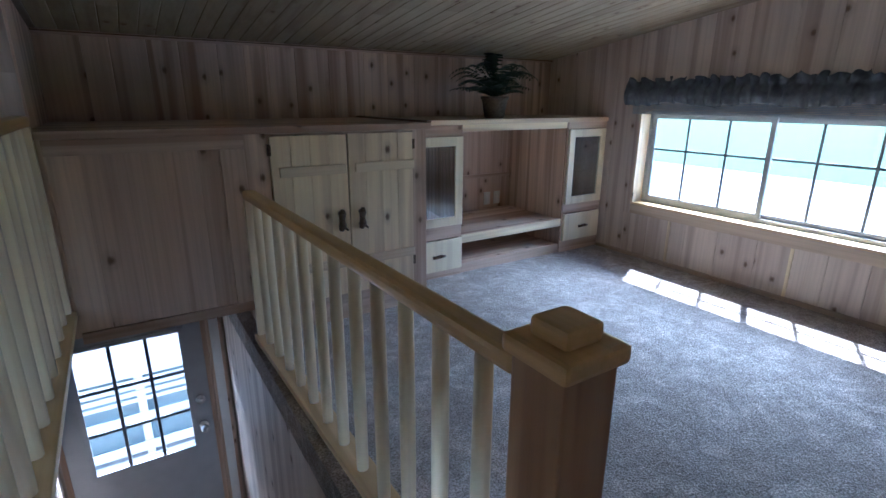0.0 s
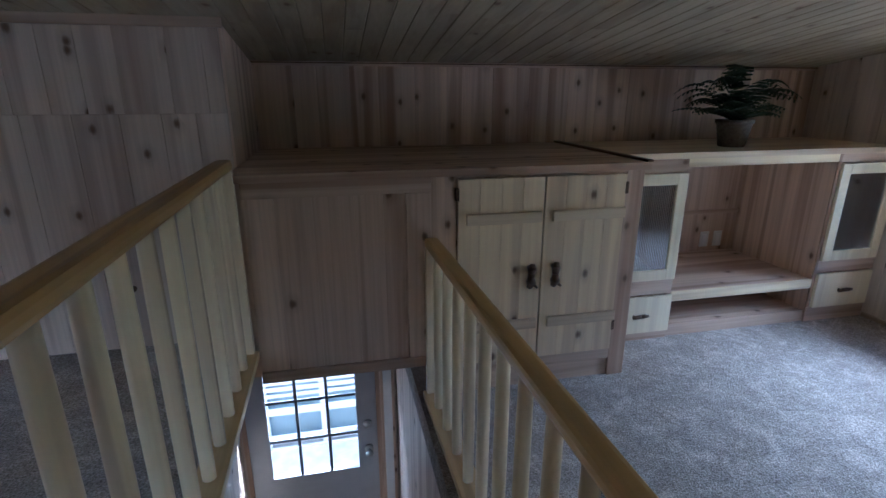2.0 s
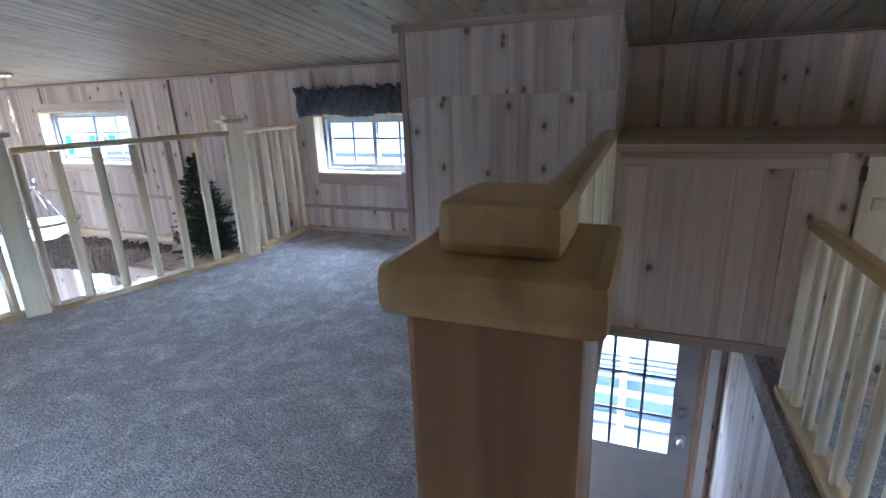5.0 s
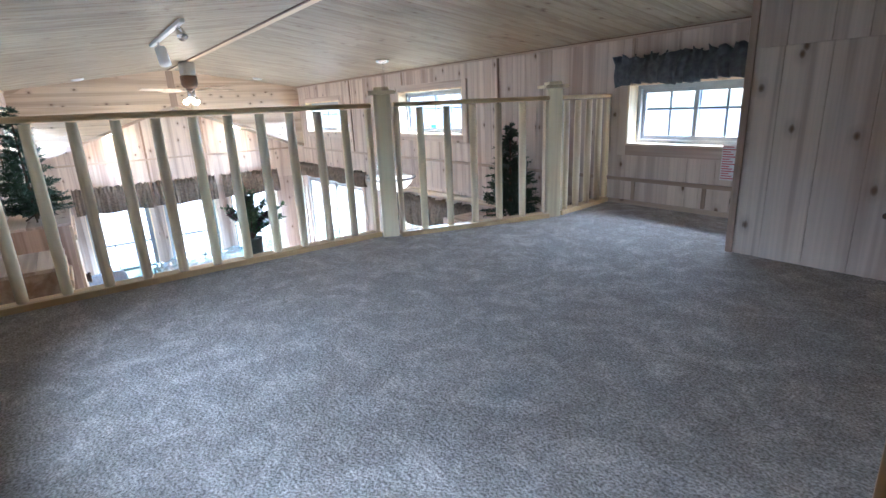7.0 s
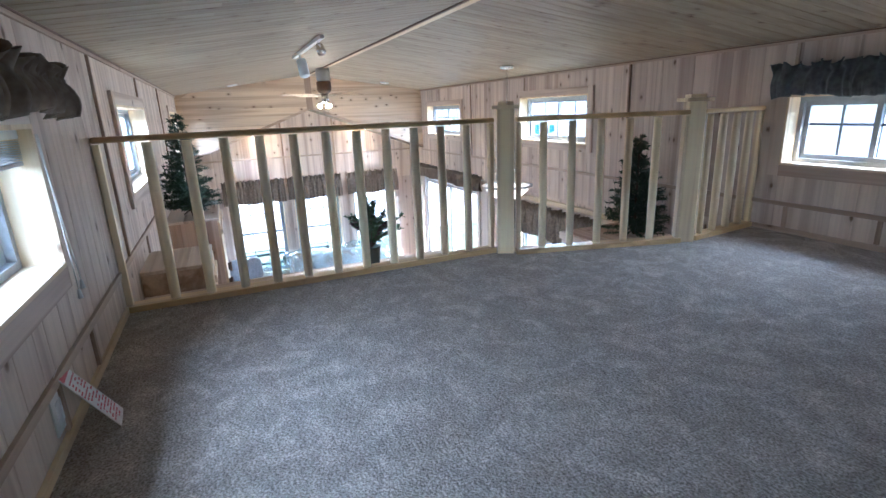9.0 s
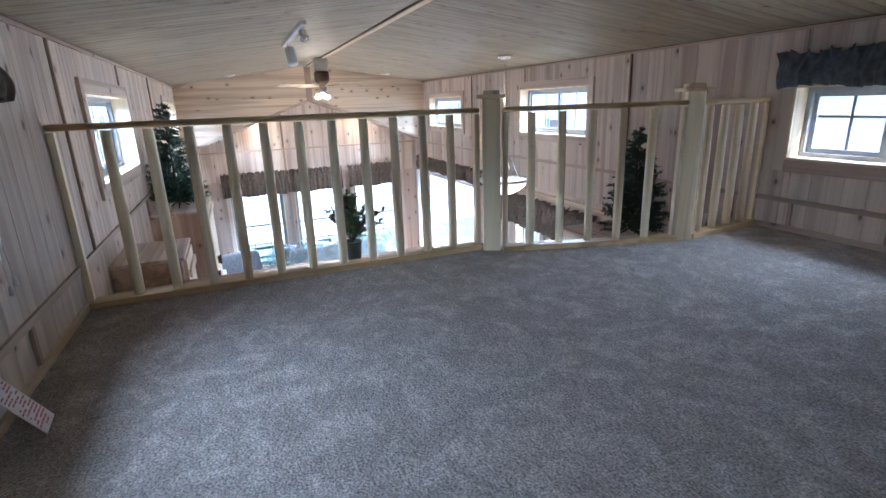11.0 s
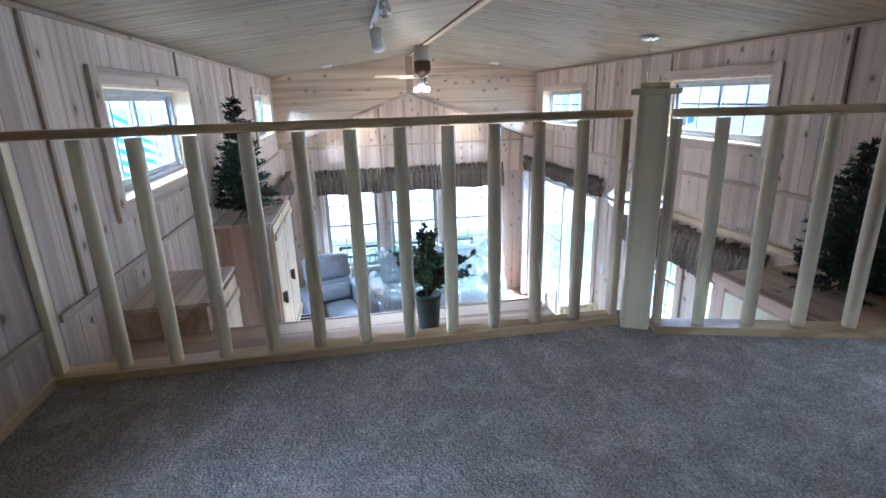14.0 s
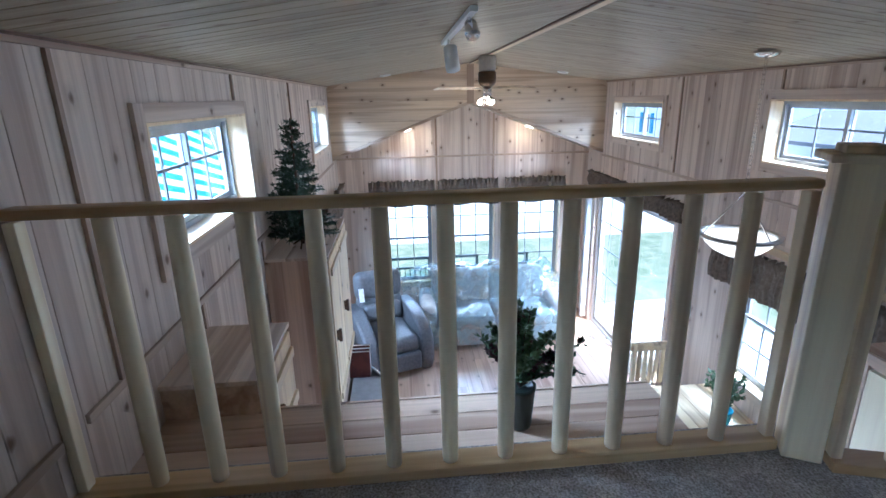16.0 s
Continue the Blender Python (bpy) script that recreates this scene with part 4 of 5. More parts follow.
# ---- soft things ----
def valance(side, a0, a1, z0, z1, mat, seed, label, push=0.03):
    """A gathered cloth strip with a frilled head on a rod."""
    r = random.Random(seed)
    t = thing("valance", label, "valance", group="gathered valances")
    verts, faces = [], []
    n = max(40, int((a1 - a0) / 0.006))
    rows = 16
    ph = [r.uniform(0, 6.28) for _ in range(6)]
    for j in range(rows + 1):
        s = j / rows
        for i in range(n + 1):
            a = a0 + (a1 - a0) * i / n
            wave = math.sin(a * 52 + ph[0] + 2.4 * math.sin(a * 8 + ph[1])) * 0.6 + math.sin(a * 97 + ph[2] + 2 * math.sin(a * 7)) * 0.4
            fine = math.sin(a * 170 + ph[3] + 3 * math.sin(a * 13 + ph[0]))
            # folds open below the rod, are pinched at it, and flare in the ruffle
            if s < 0.68:
                amp = 0.010 + 0.040 * (0.72 - s)
                d = wave * amp + 0.006 * fine * (1 - s) + 0.020 * math.sin(math.pi * s / 0.7)
            elif s < 0.78:
                d = 0.006 * wave + 0.003 * fine
            else:
                u = (s - 0.78) / 0.22
                d = (0.006 + 0.030 * u) * math.sin(a * 88 + ph[4] + 2.2 * math.sin(a * 17 + ph[5])) + 0.008 * u * fine
            d = -(push + 0.042 + d)
            z = z0 + (z1 - z0) * s + (0.012 * math.sin(a * 11 + ph[3]) + 0.008 * wave) * (1 - s) ** 2
            if s > 0.78:
                z += (s - 0.78) / 0.22 * (0.012 * math.sin(a * 61 + ph[1] + 1.5 * math.sin(a * 19)) + 0.008 * math.sin(a * 120 + ph[0]))
            verts.append((a, YN + d, z) if side == "N" else (a, YS - d, z) if side == "S" else (XE + d, a, z) if side == "E" else (XW - d, a, z))
    for j in range(rows):
        for i in range(n):
            k = j * (n + 1) + i
            faces.append((k, k + 1, k + n + 2, k + n + 1))
    me = bpy.data.meshes.new("cloth")
    me.from_pydata(verts, [], faces)
    me.materials.append(mat)
    for p in me.polygons:
        p.use_smooth = True
    ob = new("cloth", me)
    ob.parent = t
    so = ob.modifiers.new("thick", "SOLIDIFY")
    so.thickness = 0.002
    bm = bmesh.new()
    zz = z0 + (z1 - z0) * 0.76
    side_box(bm, side, a0, a1, -push - 0.026, -push - 0.016, zz - 0.006, zz + 0.006)
    for a in (a0, a1 - 0.012):
        side_box(bm, side, a, a + 0.012, -push - 0.026, -0.0105, zz - 0.012, zz + 0.012)
    part("rod", bm, white_plastic, t)
    return t


BL = "gathered slate blue patterned valance over the window"
BR = "gathered taupe valance over the window"
valance("E", 0.45, 2.69, 0.905, 1.08, cloth_blue, 1, BL)
blind = thing("raised_blind", "grey slatted blind drawn up under the valance", "blind", (XE - 0.03, 1.6, 0.83))
for k in range(9):
    box("slat", sash_m, XE - 0.040, XE - 0.013, 0.56, 2.63, 0.832 + k * 0.009, 0.839 + k * 0.009, blind, 0.001)
box("head_rail", sash_m, XE - 0.042, XE - 0.0125, 0.56, 2.63, 0.914, 0.94, blind, 0.002)
valance("N", -2.425, -1.22, 0.915, 1.12, cloth_blue, 2, BL)
valance("S", -2.26, -0.98, 0.955, 1.11, cloth_brown, 3, BR, push=0.05)
for k, h in enumerate(WINS_W):
    valance("W", h[0] - 0.09, h[1] + 0.05, -0.60, -0.18, cloth_brown, 5 + k, BR)
valance("N", -9.45, -6.66, -0.30, -0.07, cloth_brown, 9, "gathered taupe valance over the sliding door")
valance("N", -6.10, -4.10, -0.66, -0.265, cloth_brown, 10, BR)
valance("S", -9.0, -6.42, -0.42, -0.08, cloth_brown, 11, BR, push=0.10)

# curtain panel beside the sliding door
cu = thing("curtain", "narrow white vertical blind stack beside the sliding door", "blind", (-9.2, YN, LOW))
for k in range(6):
    box("slat", vinyl, -9.36 + k * 0.018, -9.358 + k * 0.018, YN - 0.13, YN - 0.04, LOW + 0.05, -0.33, cu, 0.0)


# ---- plants ----
def needle_tree(x, y, z0, h, spread, seed, label, frost=0.0):
    r = random.Random(seed)
    t = thing("potted_conifer", label, "christmas tree", (x, y, z0))
    bm = bmesh.new()
    tube_in(bm, (x, y, z0 + 0.02), (x, y, z0 + h), 0.014, 0.004, 8)
    for a in range(3):
        c, s = math.cos(a * 2.094), math.sin(a * 2.094)
        tube_in(bm, (x, y, z0 + 0.06), (x + 0.09 * c, y + 0.09 * s, z0 + 0.006), 0.006)
    part("trunk", bm, bark, t)
    for mat, share in ((leaf_m, 1 - frost), (frost_m, frost)):
        if share <= 0:
            continue
        verts, faces = [], []
        levels = int(h / 0.034)
        for lv in range(levels):
            s = lv / levels
            zz = z0 + 0.06 + (h - 0.06) * s
            reach = spread * (1 - s) ** 0.85 + 0.03
            for b in range(max(5, int(14 * (1 - s) + 5))):
                if r.random() > share:
                    continue
                an, ln = r.uniform(0, 6.283), reach * r.uniform(0.6, 1.08)
                base = Vector((x, y, zz + r.uniform(-0.02, 0.02)))
                tip = base + Vector((math.cos(an) * ln, math.sin(an) * ln, ln * r.uniform(-0.05, 0.32)))
                ax = (tip - base)
                for k in range(int(ln / 0.0042) + 8):
                    p = base + ax * r.uniform(0.15, 1.0)
                    d = (ax.normalized() * r.uniform(0.3, 1.0) + Vector((r.uniform(-1, 1), r.uniform(-1, 1), r.uniform(-1, 1)))).normalized() * r.uniform(0.022, 0.040)
                    w = d.cross(Vector((r.uniform(-1, 1), r.uniform(-1, 1), r.uniform(-1, 1)))).normalized() * 0.0055
                    i = len(verts)
                    verts += [tuple(p - w), tuple(p + w), tuple(p + d)]
                    faces.append((i, i + 1, i + 2))
        me = bpy.data.meshes.new("needles")
        me.from_pydata(verts, [], faces)
        me.materials.append(mat)
        ob = new("needles", me)
        ob.parent, ob.matrix_parent_inverse = t, t.matrix_world.inverted()
    return t


needle_tree(-5.28, -0.27, 0.05, 0.93, 0.23, 3, "small dark green artificial christmas tree on a cabinet", 0.12)
needle_tree(-3.32, 3.28, -0.22, 0.88, 0.27, 4, "small dark green artificial christmas tree on the kitchen cabinet", 0.03)


def leaf_plant(name, x, y, z0, pot_r, pot_h, h, spread, seed, label, pot_mat, mats, leaf=0.035, n=420):
    r = random.Random(seed)
    t = thing(name, label, "plant", (x, y, z0))
    bm = bmesh.new()
    lathe_in(bm, (x, y, z0), ((pot_r * 0.78, 0), (pot_r * 0.82, 0.01), (pot_r, pot_h * 0.92), (pot_r * 1.06, pot_h * 0.93), (pot_r * 1.06, pot_h), (pot_r * 0.9, pot_h), (pot_r * 0.88, pot_h - 0.015)))
    part("pot", bm, pot_mat, t, "", True)
    stems = []
    bm = bmesh.new()
    for k in range(26):
        an, out = r.uniform(0, 6.283), spread * r.uniform(0.1, 0.95)
        top = Vector((x + math.cos(an) * out, y + math.sin(an) * out, z0 + pot_h + (h - pot_h) * r.uniform(0.35, 1.0) * (1 - 0.45 * out / spread)))
        mid = Vector((x + math.cos(an) * out * 0.35, y + math.sin(an) * out * 0.35, z0 + pot_h + (top.z - z0 - pot_h) * 0.55))
        b0 = Vector((x, y, z0 + pot_h - 0.012))
        tube_in(bm, b0, mid, 0.004, 0.003, 6)
        tube_in(bm, mid, top, 0.003, 0.0015, 6)
        stems.append((b0, mid, top))
    part("stems", bm, bark, t)
    for j, mat in enumerate(mats):
        verts, faces = [], []
        for k in range(n // len(mats) if j == 0 else n // (3 * len(mats))):
            b0, mid, top = stems[r.randrange(len(stems))] if j == 0 else stems[r.randrange(5)]
            s = r.uniform(0.25, 1.0)
            p = b0.lerp(mid, s * 2) if s < 0.5 else mid.lerp(top, s * 2 - 1)
            d = Vector((r.uniform(-1, 1), r.uniform(-1, 1), r.uniform(-0.3, 0.9))).normalized()
            ln = leaf * r.uniform(0.7, 1.25)
            w = d.cross(Vector((r.uniform(-1, 1), r.uniform(-1, 1), 1))).normalized() * ln * 0.28
            u = d.cross(w).normalized() * ln * 0.10
            i = len(verts)
            verts += [tuple(p), tuple(p + d * ln * 0.5 + w + u), tuple(p + d * ln), tuple(p + d * ln * 0.5 - w + u), tuple(p + d * ln * 0.5)]
            faces += [(i, i + 4, i + 1), (i + 1, i + 4, i + 2), (i + 2, i + 4, i + 3), (i + 3, i + 4, i)]
        me = bpy.data.meshes.new("leaves")
        me.from_pydata(verts, [], faces)
        me.materials.append(mat)
        ob = new("leaves", me)
        ob.parent, ob.matrix_parent_inverse = t, t.matrix_world.inverted()
    return t


leaf_plant("potted_shrub", -3.20, 0.88, -0.10, 0.058, 0.17, 0.52, 0.25, 21, "artificial leafy shrub in a dark green pot", pot_green, (shrub_m, red_leaf), 0.028, 5200)


def fern(x, y, z0):
    r = random.Random(8)
    t = thing("potted_fern", "dark green artificial fern in a woven pot", "plant", (x, y, z0))
    bm = bmesh.new()
    lathe_in(bm, (x, y, z0), ((0.07, 0), (0.075, 0.01), (0.095, 0.13), (0.105, 0.135), (0.105, 0.155), (0.085, 0.155), (0.08, 0.14)))
    part("pot", bm, pot_clay, t, "", True)
    verts, faces = [], []
    for k in range(46):
        an = r.uniform(0, 6.283)
        ln, rise = r.uniform(0.24, 0.36), r.uniform(0.10, 0.42)
        if k < 7:
            ln, rise = r.uniform(0.08, 0.16), r.uniform(0.34, 0.46)
        c, s = math.cos(an), math.sin(an)
        pts = []
        for q in range(15):
            u = q / 14
            pts.append(Vector((x + c * ln * u, y + s * ln * u, z0 + 0.14 + rise * (1.7 * u - 1.25 * u * u) * (1.0 if k >= 7 else 1.25))))
        side = Vector((-s, c, 0))
        for q in range(1, 15):
            p, d = pts[q], (pts[q] - pts[q - 1]).normalized()
            wl = 0.050 * math.sin(3.0 * q / 14.5) + 0.008
            for sg in (-1, 1):
                tip = p + side * sg * wl + d * 0.016 + Vector((0, 0, -0.3 * wl))
                i = len(verts)
                verts += [tuple(p - d * 0.008), tuple(p + d * 0.007), tuple(tip + d * 0.005), tuple(tip - d * 0.004)]
                faces.append((i, i + 1, i + 2, i + 3))
    me = bpy.data.meshes.new("fronds")
    me.from_pydata(verts, [], faces)
    me.materials.append(fern_m)
    ob = new("fronds", me)
    ob.parent, ob.matrix_parent_inverse = t, t.matrix_world.inverted()


fern(2.70, 3.12, 0.80)

# ---- shelf and cabinets past the railing ----
shelf = thing("plant_shelf", "knotty pine plank shelf beyond the loft railing", "shelf", (-3.2, 0.5, -0.10))
xs = (-2.965, -3.075, -3.185, -3.295, -3.41)
for a, b in zip(xs, xs[1:]):
    box("plank", cedar_y, b + 0.001, a - 0.001, YS + 0.012, 1.50, -0.135, -0.10, shelf, 0.003)
box("fascia", cedar_y, -3.425, -3.411, YS + 0.012, 1.50, -0.30, -0.097, shelf)


def tall_cupboard(x0, x1, y1, ztop, label, doors, back=None):
    c = thing("tall_cupboard", label, "cabinet", ((x0 + x1) / 2, YS + 0.2, LOW))
    y0 = YS + 0.012
    box("body", cedar_v, x0 + 0.01, back or x1 - 0.01, y0, y1 - 0.02, LOW, ztop - 0.022, c, 0.002)
    if back:
        box("side_panel", cedar_x, back + 0.001, x1 - 0.012, y0, y1 - 0.02, -0.099, ztop - 0.022, c, 0.002)
    n = 3
    for k in range(n):
        a = y0 + (y1 - y0) * k / n
        box("top_plank", wall_x, x0, x1, a + 0.0006, a + (y1 - y0) / n - 0.0006, ztop - 0.0215, ztop, c, 0.003)
    for (p, q, z0, z1) in doors:
        box("door", door_v, p, q, y1 - 0.0195, y1 + 0.002, z0, z1, c, 0.003)
        d = c.children[-1]
        for zz in (z0 + 0.08, z1 - 0.12):
            box("batten", door_x, p + 0.02, q - 0.02, y1 + 0.0025, y1 + 0.018, zz, zz + 0.05, d, 0.003)
        bm = bmesh.new()
        tube_in(bm, (q - 0.06, y1 + 0.03, (z0 + z1) / 2 - 0.05), (q - 0.06, y1 + 0.03, (z0 + z1) / 2 + 0.05), 0.012)
        box_in(bm, q - 0.067, q - 0.053, y1 + 0.002, y1 + 0.03, (z0 + z1) / 2 - 0.04, (z0 + z1) / 2 + 0.04)
        part("handle", bm, bronze, d)
    return c


tall_cupboard(-3.90, -3.37, -0.10, 0.06, "tall pine cupboard with a pale door beside the shelf", [(-3.88, -3.45, -0.42, 0.02), (-3.88, -3.45, -1.3, -0.46)], -3.43)
tall_cupboard(-6.15, -4.97, -0.05, 0.05, "tall pine cupboard with batten doors carrying a small tree", [(-5.55, -5.0, -1.2, 0.01), (-6.13, -5.57, -1.2, 0.01)])

counter = thing("kitchen_counter", "white topped low counter between the cupboards", "counter", (-4.4, -0.2, LOW))
box("body", cedar_v, -4.96, -3.88, YS + 0.012, 0.10, LOW, -1.43, counter)
box("worktop", white_plastic, -4.96, -3.88, YS + 0.012, 0.14, -1.43, -1.39, counter)
desk = thing("corner_desk", "grey topped corner desk with a white angled edge", "desk", (-5.6, 0.1, LOW))


def plan_slab(name, mat, outline, z0, z1, parent, label=""):
    """A slab whose outline is given in plan."""
    bm = bmesh.new()
    lo = [bm.verts.new((x, y, z0)) for x, y in outline]
    hi = [bm.verts.new((x, y, z1)) for x, y in outline]
    bm.faces.new(lo), bm.faces.new(hi)
    for i in range(len(outline)):
        j = (i + 1) % len(outline)
        bm.faces.new((lo[i], lo[j], hi[j], hi[i]))
    return part(name, bm, mat, parent, label)


plan_slab("desktop", desk_top, ((-6.52, -0.28), (-5.66, 0.28), (-4.98, 0.28), (-4.98, -0.04), (-6.16, -0.04), (-6.17, -0.28)), -1.43, -1.39, desk)
along("edge_strip", white_plastic, (-6.53, -0.27), (-5.655, 0.30), -1.435, -1.375, 0.022, desk, 0.003)
along("edge_strip", white_plastic, (-5.64, 0.292), (-4.98, 0.292), -1.435, -1.375, 0.022, desk, 0.003)
plan_slab("carcass", steel_white, ((-6.48, -0.27), (-5.66, 0.24), (-5.0, 0.24), (-5.0, -0.03), (-6.17, -0.03), (-6.18, -0.27)), LOW, -1.431, desk)
for k in range(3):
    lean = Matrix.Translation((-5.86 + k * 0.034, 0.02, -1.389)) @ Matrix.Rotation(radians(-9), 4, "Y")
    b = thing("book", "dark red hardback leaning on the desk", "book", (-5.86 + k * 0.034, 0.02, -1.39), "books on the desk")
    box("cover", book_m, 0.0, 0.030, -0.10, 0.10, 0.0, 0.27 - 0.015 * k, b, 0.003, m=lean)
    box("pages", card_m, 0.003, 0.027, -0.095, 0.103, 0.004, 0.273 - 0.015 * k, b, 0.0, m=lean)

kit = thing("kitchen_cupboard", "tall kitchen cupboard with a dark top and cream fronts", "cabinet", (-3.5, 3.2, LOW))
box("body", cedar_v, -3.80, -2.56, 2.89, YN - 0.012, LOW, -0.26, kit)
box("top", cedar_x, -3.81, -2.56, 2.882, YN - 0.012, -0.26, -0.22, kit, 0.002)
box("seam", dark_m, -3.81, -2.56, 2.8745, 2.8815, -0.26, -0.2235, kit, 0.0, "dark seam along the front edge")
box("edge_board", cedar_x, -3.815, -2.56, 2.850, 2.874, -0.285, -0.22, kit, 0.003)
box("stile", cedar_v, -3.80, -3.715, 2.868, 2.889, LOW, -0.286, kit)
for p, q in ((-3.70, -3.16), (-3.14, -2.60)):
    box("door", cream_v, p, q, 2.858, 2.889, -1.2, -0.31, kit, 0.003, "cream pine door")

# ---- lower room ----
table = thing("dining_table", "pale pine dining table under the pendant", "table", (-5.3, 3.17, LOW))
for k in range(6):
    box("top_plank", rail_x, -5.86, -4.75, 2.78 + k * 0.13, 2.91 + k * 0.13 - 0.001, -1.815, -1.78, table, 0.003)
for x in (-5.79, -4.82):
    for y in (2.85, 3.48):
        box("leg", rail_v, x - 0.035, x + 0.035, y - 0.035, y + 0.035, LOW, -1.816, table, 0.006)
leaf_plant("table_plant", -5.25, 3.28, -1.78, 0.08, 0.13, 0.58, 0.26, 33, "leafy green plant in a blue pot on the table", awning_blue, (shrub_m,), 0.045, 1300)


def chair(x, y, turn, label):
    t = thing("dining_chair", label, "chair", (0, 0, 0), "chairs at the dining table")
    box("seat", rail_x, -0.21, 0.21, -0.21, 0.21, 0.43, 0.46, t, 0.01)
    for a in (-0.18, 0.18):
        box("leg", rail_v, a - 0.02, a + 0.02, 0.16, 0.2, 0, 0.43, t, 0.004)
        box("leg", rail_v, a - 0.02, a + 0.02, -0.21, -0.17, 0, 0.43, t, 0.004)
        box("post", rail_v, a - 0.02, a + 0.02, -0.21, -0.17, 0.46, 0.95, t, 0.004)
    for k in range(5):
        box("slat", rail_v, -0.14 + k * 0.06, -0.10 + k * 0.06, -0.2, -0.185, 0.5, 0.87, t, 0.002)
    box("top_rail", rail_x, -0.22, 0.22, -0.212, -0.172, 0.87, 0.96, t, 0.01)
    t.matrix_world = pose(x, y, LOW, 0, 0, turn) @ Matrix.Scale(1.12, 4)
    return t


chair(-6.15, 3.18, -90, "pale pine slat-back chair at the table")
chair(-6.85, 3.25, -40, "pale pine slat-back chair turned by the wall")
chair(-4.45, 3.15, 90, "pale pine slat-back chair at the table")


def pad(name, mat, parent, x0, x1, y0, y1, z0, z1, r=0.05, m=None, label=""):
    bm = bmesh.new()
    vs = box_in(bm, x0, x1, y0, y1, z0, z1)
    bmesh.ops.bevel(bm, geom=bm.edges[:], offset=min(r, 0.49 * min(abs(x1 - x0), abs(y1 - y0), abs(z1 - z0))), segments=4, affect="EDGES", profile=0.5)
    if m is not None:
        bmesh.ops.transform(bm, matrix=m, verts=bm.verts)
    return part(name, bm, mat, parent, label, True)


rec = thing("recliner", "grey leather recliner armchair with a sales tag", "armchair", (-7.75, 0.31, LOW))
R = lambda a, c: Matrix.Translation(c) @ Matrix.Rotation(radians(a), 4, "Y") @ Matrix.Translation([-k for k in c])
pad("base", leather, rec, -8.2, -7.42, 0.02, 0.60, LOW + 0.06, LOW + 0.30, 0.04)
pad("seat", leather, rec, -8.0, -7.34, 0.06, 0.56, LOW + 0.28, LOW + 0.48, 0.08)
pad("footrest", leather, rec, -7.40, -7.32, 0.06, 0.56, LOW + 0.08, LOW + 0.30, 0.035)
ARM = ((-8.15, 0.04), (-7.38, 0.04), (-7.33, 0.22), (-7.34, 0.40), (-7.40, 0.52), (-7.52, 0.595), (-7.72, 0.63), (-7.95, 0.655), (-8.15, 0.66))
for y in (-0.09, 0.56):
    bm = bmesh.new()
    lo = [bm.verts.new((x, y, LOW + z)) for x, z in ARM]
    hi = [bm.verts.new((x, y + 0.16, LOW + z)) for x, z in ARM]
    bm.faces.new(lo), bm.faces.new(hi[::-1])
    for k in range(len(ARM)):
        q = (k + 1) % len(ARM)
        bm.faces.new((lo[k], hi[k], hi[q], lo[q]))
    sides = [e for e in bm.edges if abs(e.verts[0].co.y - e.verts[1].co.y) < 1e-6]
    bmesh.ops.bevel(bm, geom=sides, offset=0.042, segments=4, affect="EDGES", profile=0.5)
    part("arm", bm, leather, rec, "", True)
pad("lumbar_roll", leather, rec, -8.02, -7.88, 0.07, 0.55, LOW + 0.47, LOW + 0.68, 0.065, R(-12, (-8.0, 0, LOW + 0.4)))
pad("backrest", leather, rec, -8.18, -7.96, 0.03, 0.59, LOW + 0.40, LOW + 0.78, 0.09, R(-12, (-8.0, 0, LOW + 0.4)))
pad("headrest", leather, rec, -8.16, -7.94, 0.02, 0.60, LOW + 0.72, LOW + 1.06, 0.09, R(-12, (-8.0, 0, LOW + 0.4)))
box("tag", card_m, -7.90, -7.895, 0.04, 0.10, LOW + 0.72, LOW + 0.88, rec, 0.0, "white sales tag", R(-12, (-8.0, 0, LOW + 0.4)))

rec.location = (-8.20, 0.22, LOW)
rec.rotation_euler, rec.scale = (0, 0, radians(18)), (1.23, 1.23, 1.23)

sofa = thing("sofa", "beige sofa wrapped in clear plastic film", "sofa", (-8.3, 1.7, LOW))
pad("base", upholstery, sofa, -8.75, -7.85, 0.86, 2.62, LOW + 0.05, LOW + 0.32, 0.05)
for y0, y1 in ((1.02, 1.74), (1.75, 2.48)):
    pad("seat_cushion", upholstery, sofa, -8.5, -7.82, y0, y1, LOW + 0.30, LOW + 0.50, 0.07)
    pad("back_cushion", upholstery, sofa, -8.72, -8.42, y0 - 0.04, y1 + 0.04, LOW + 0.46, LOW + 0.95, 0.10, R(-8, (-8.5, 0, LOW + 0.46)))
for y in (0.80, 2.46):
    pad("arm", upholstery, sofa, -8.7, -7.86, y, y + 0.2, LOW + 0.05, LOW + 0.66, 0.09)
verts, faces = [], []
prof = ((-7.78, 0.10), (-7.77, 0.30), (-7.79, 0.50), (-7.88, 0.57), (-8.15, 0.56), (-8.32, 0.62), (-8.40, 0.80), (-8.47, 0.98), (-8.62, 1.03), (-8.80, 0.98), (-8.86, 0.6))
rr = random.Random(2)
ny = 46
for k in range(ny + 1):
    s = k / ny
    y = 0.58 + 2.16 * s
    end = min(s, 1 - s)
    for x, h in prof:
        hh = h + 0.03 * math.sin(9 * y + 4 * x) * (h > 0.2) + 0.02 * math.sin(23 * y + 11 * x)
        if end < 0.1:
            hh = hh * (0.75 + 2.5 * end)
        verts.append((x + 0.03 * math.sin(13 * y + 17 * h), y + 0.02 * math.sin(19 * h), LOW + max(0.02, hh)))
for k in range(ny):
    for j in range(len(prof) - 1):
        i = k * len(prof) + j
        faces.append((i, i + 1, i + len(prof) + 1, i + len(prof)))
me = bpy.data.meshes.new("plastic_wrap")
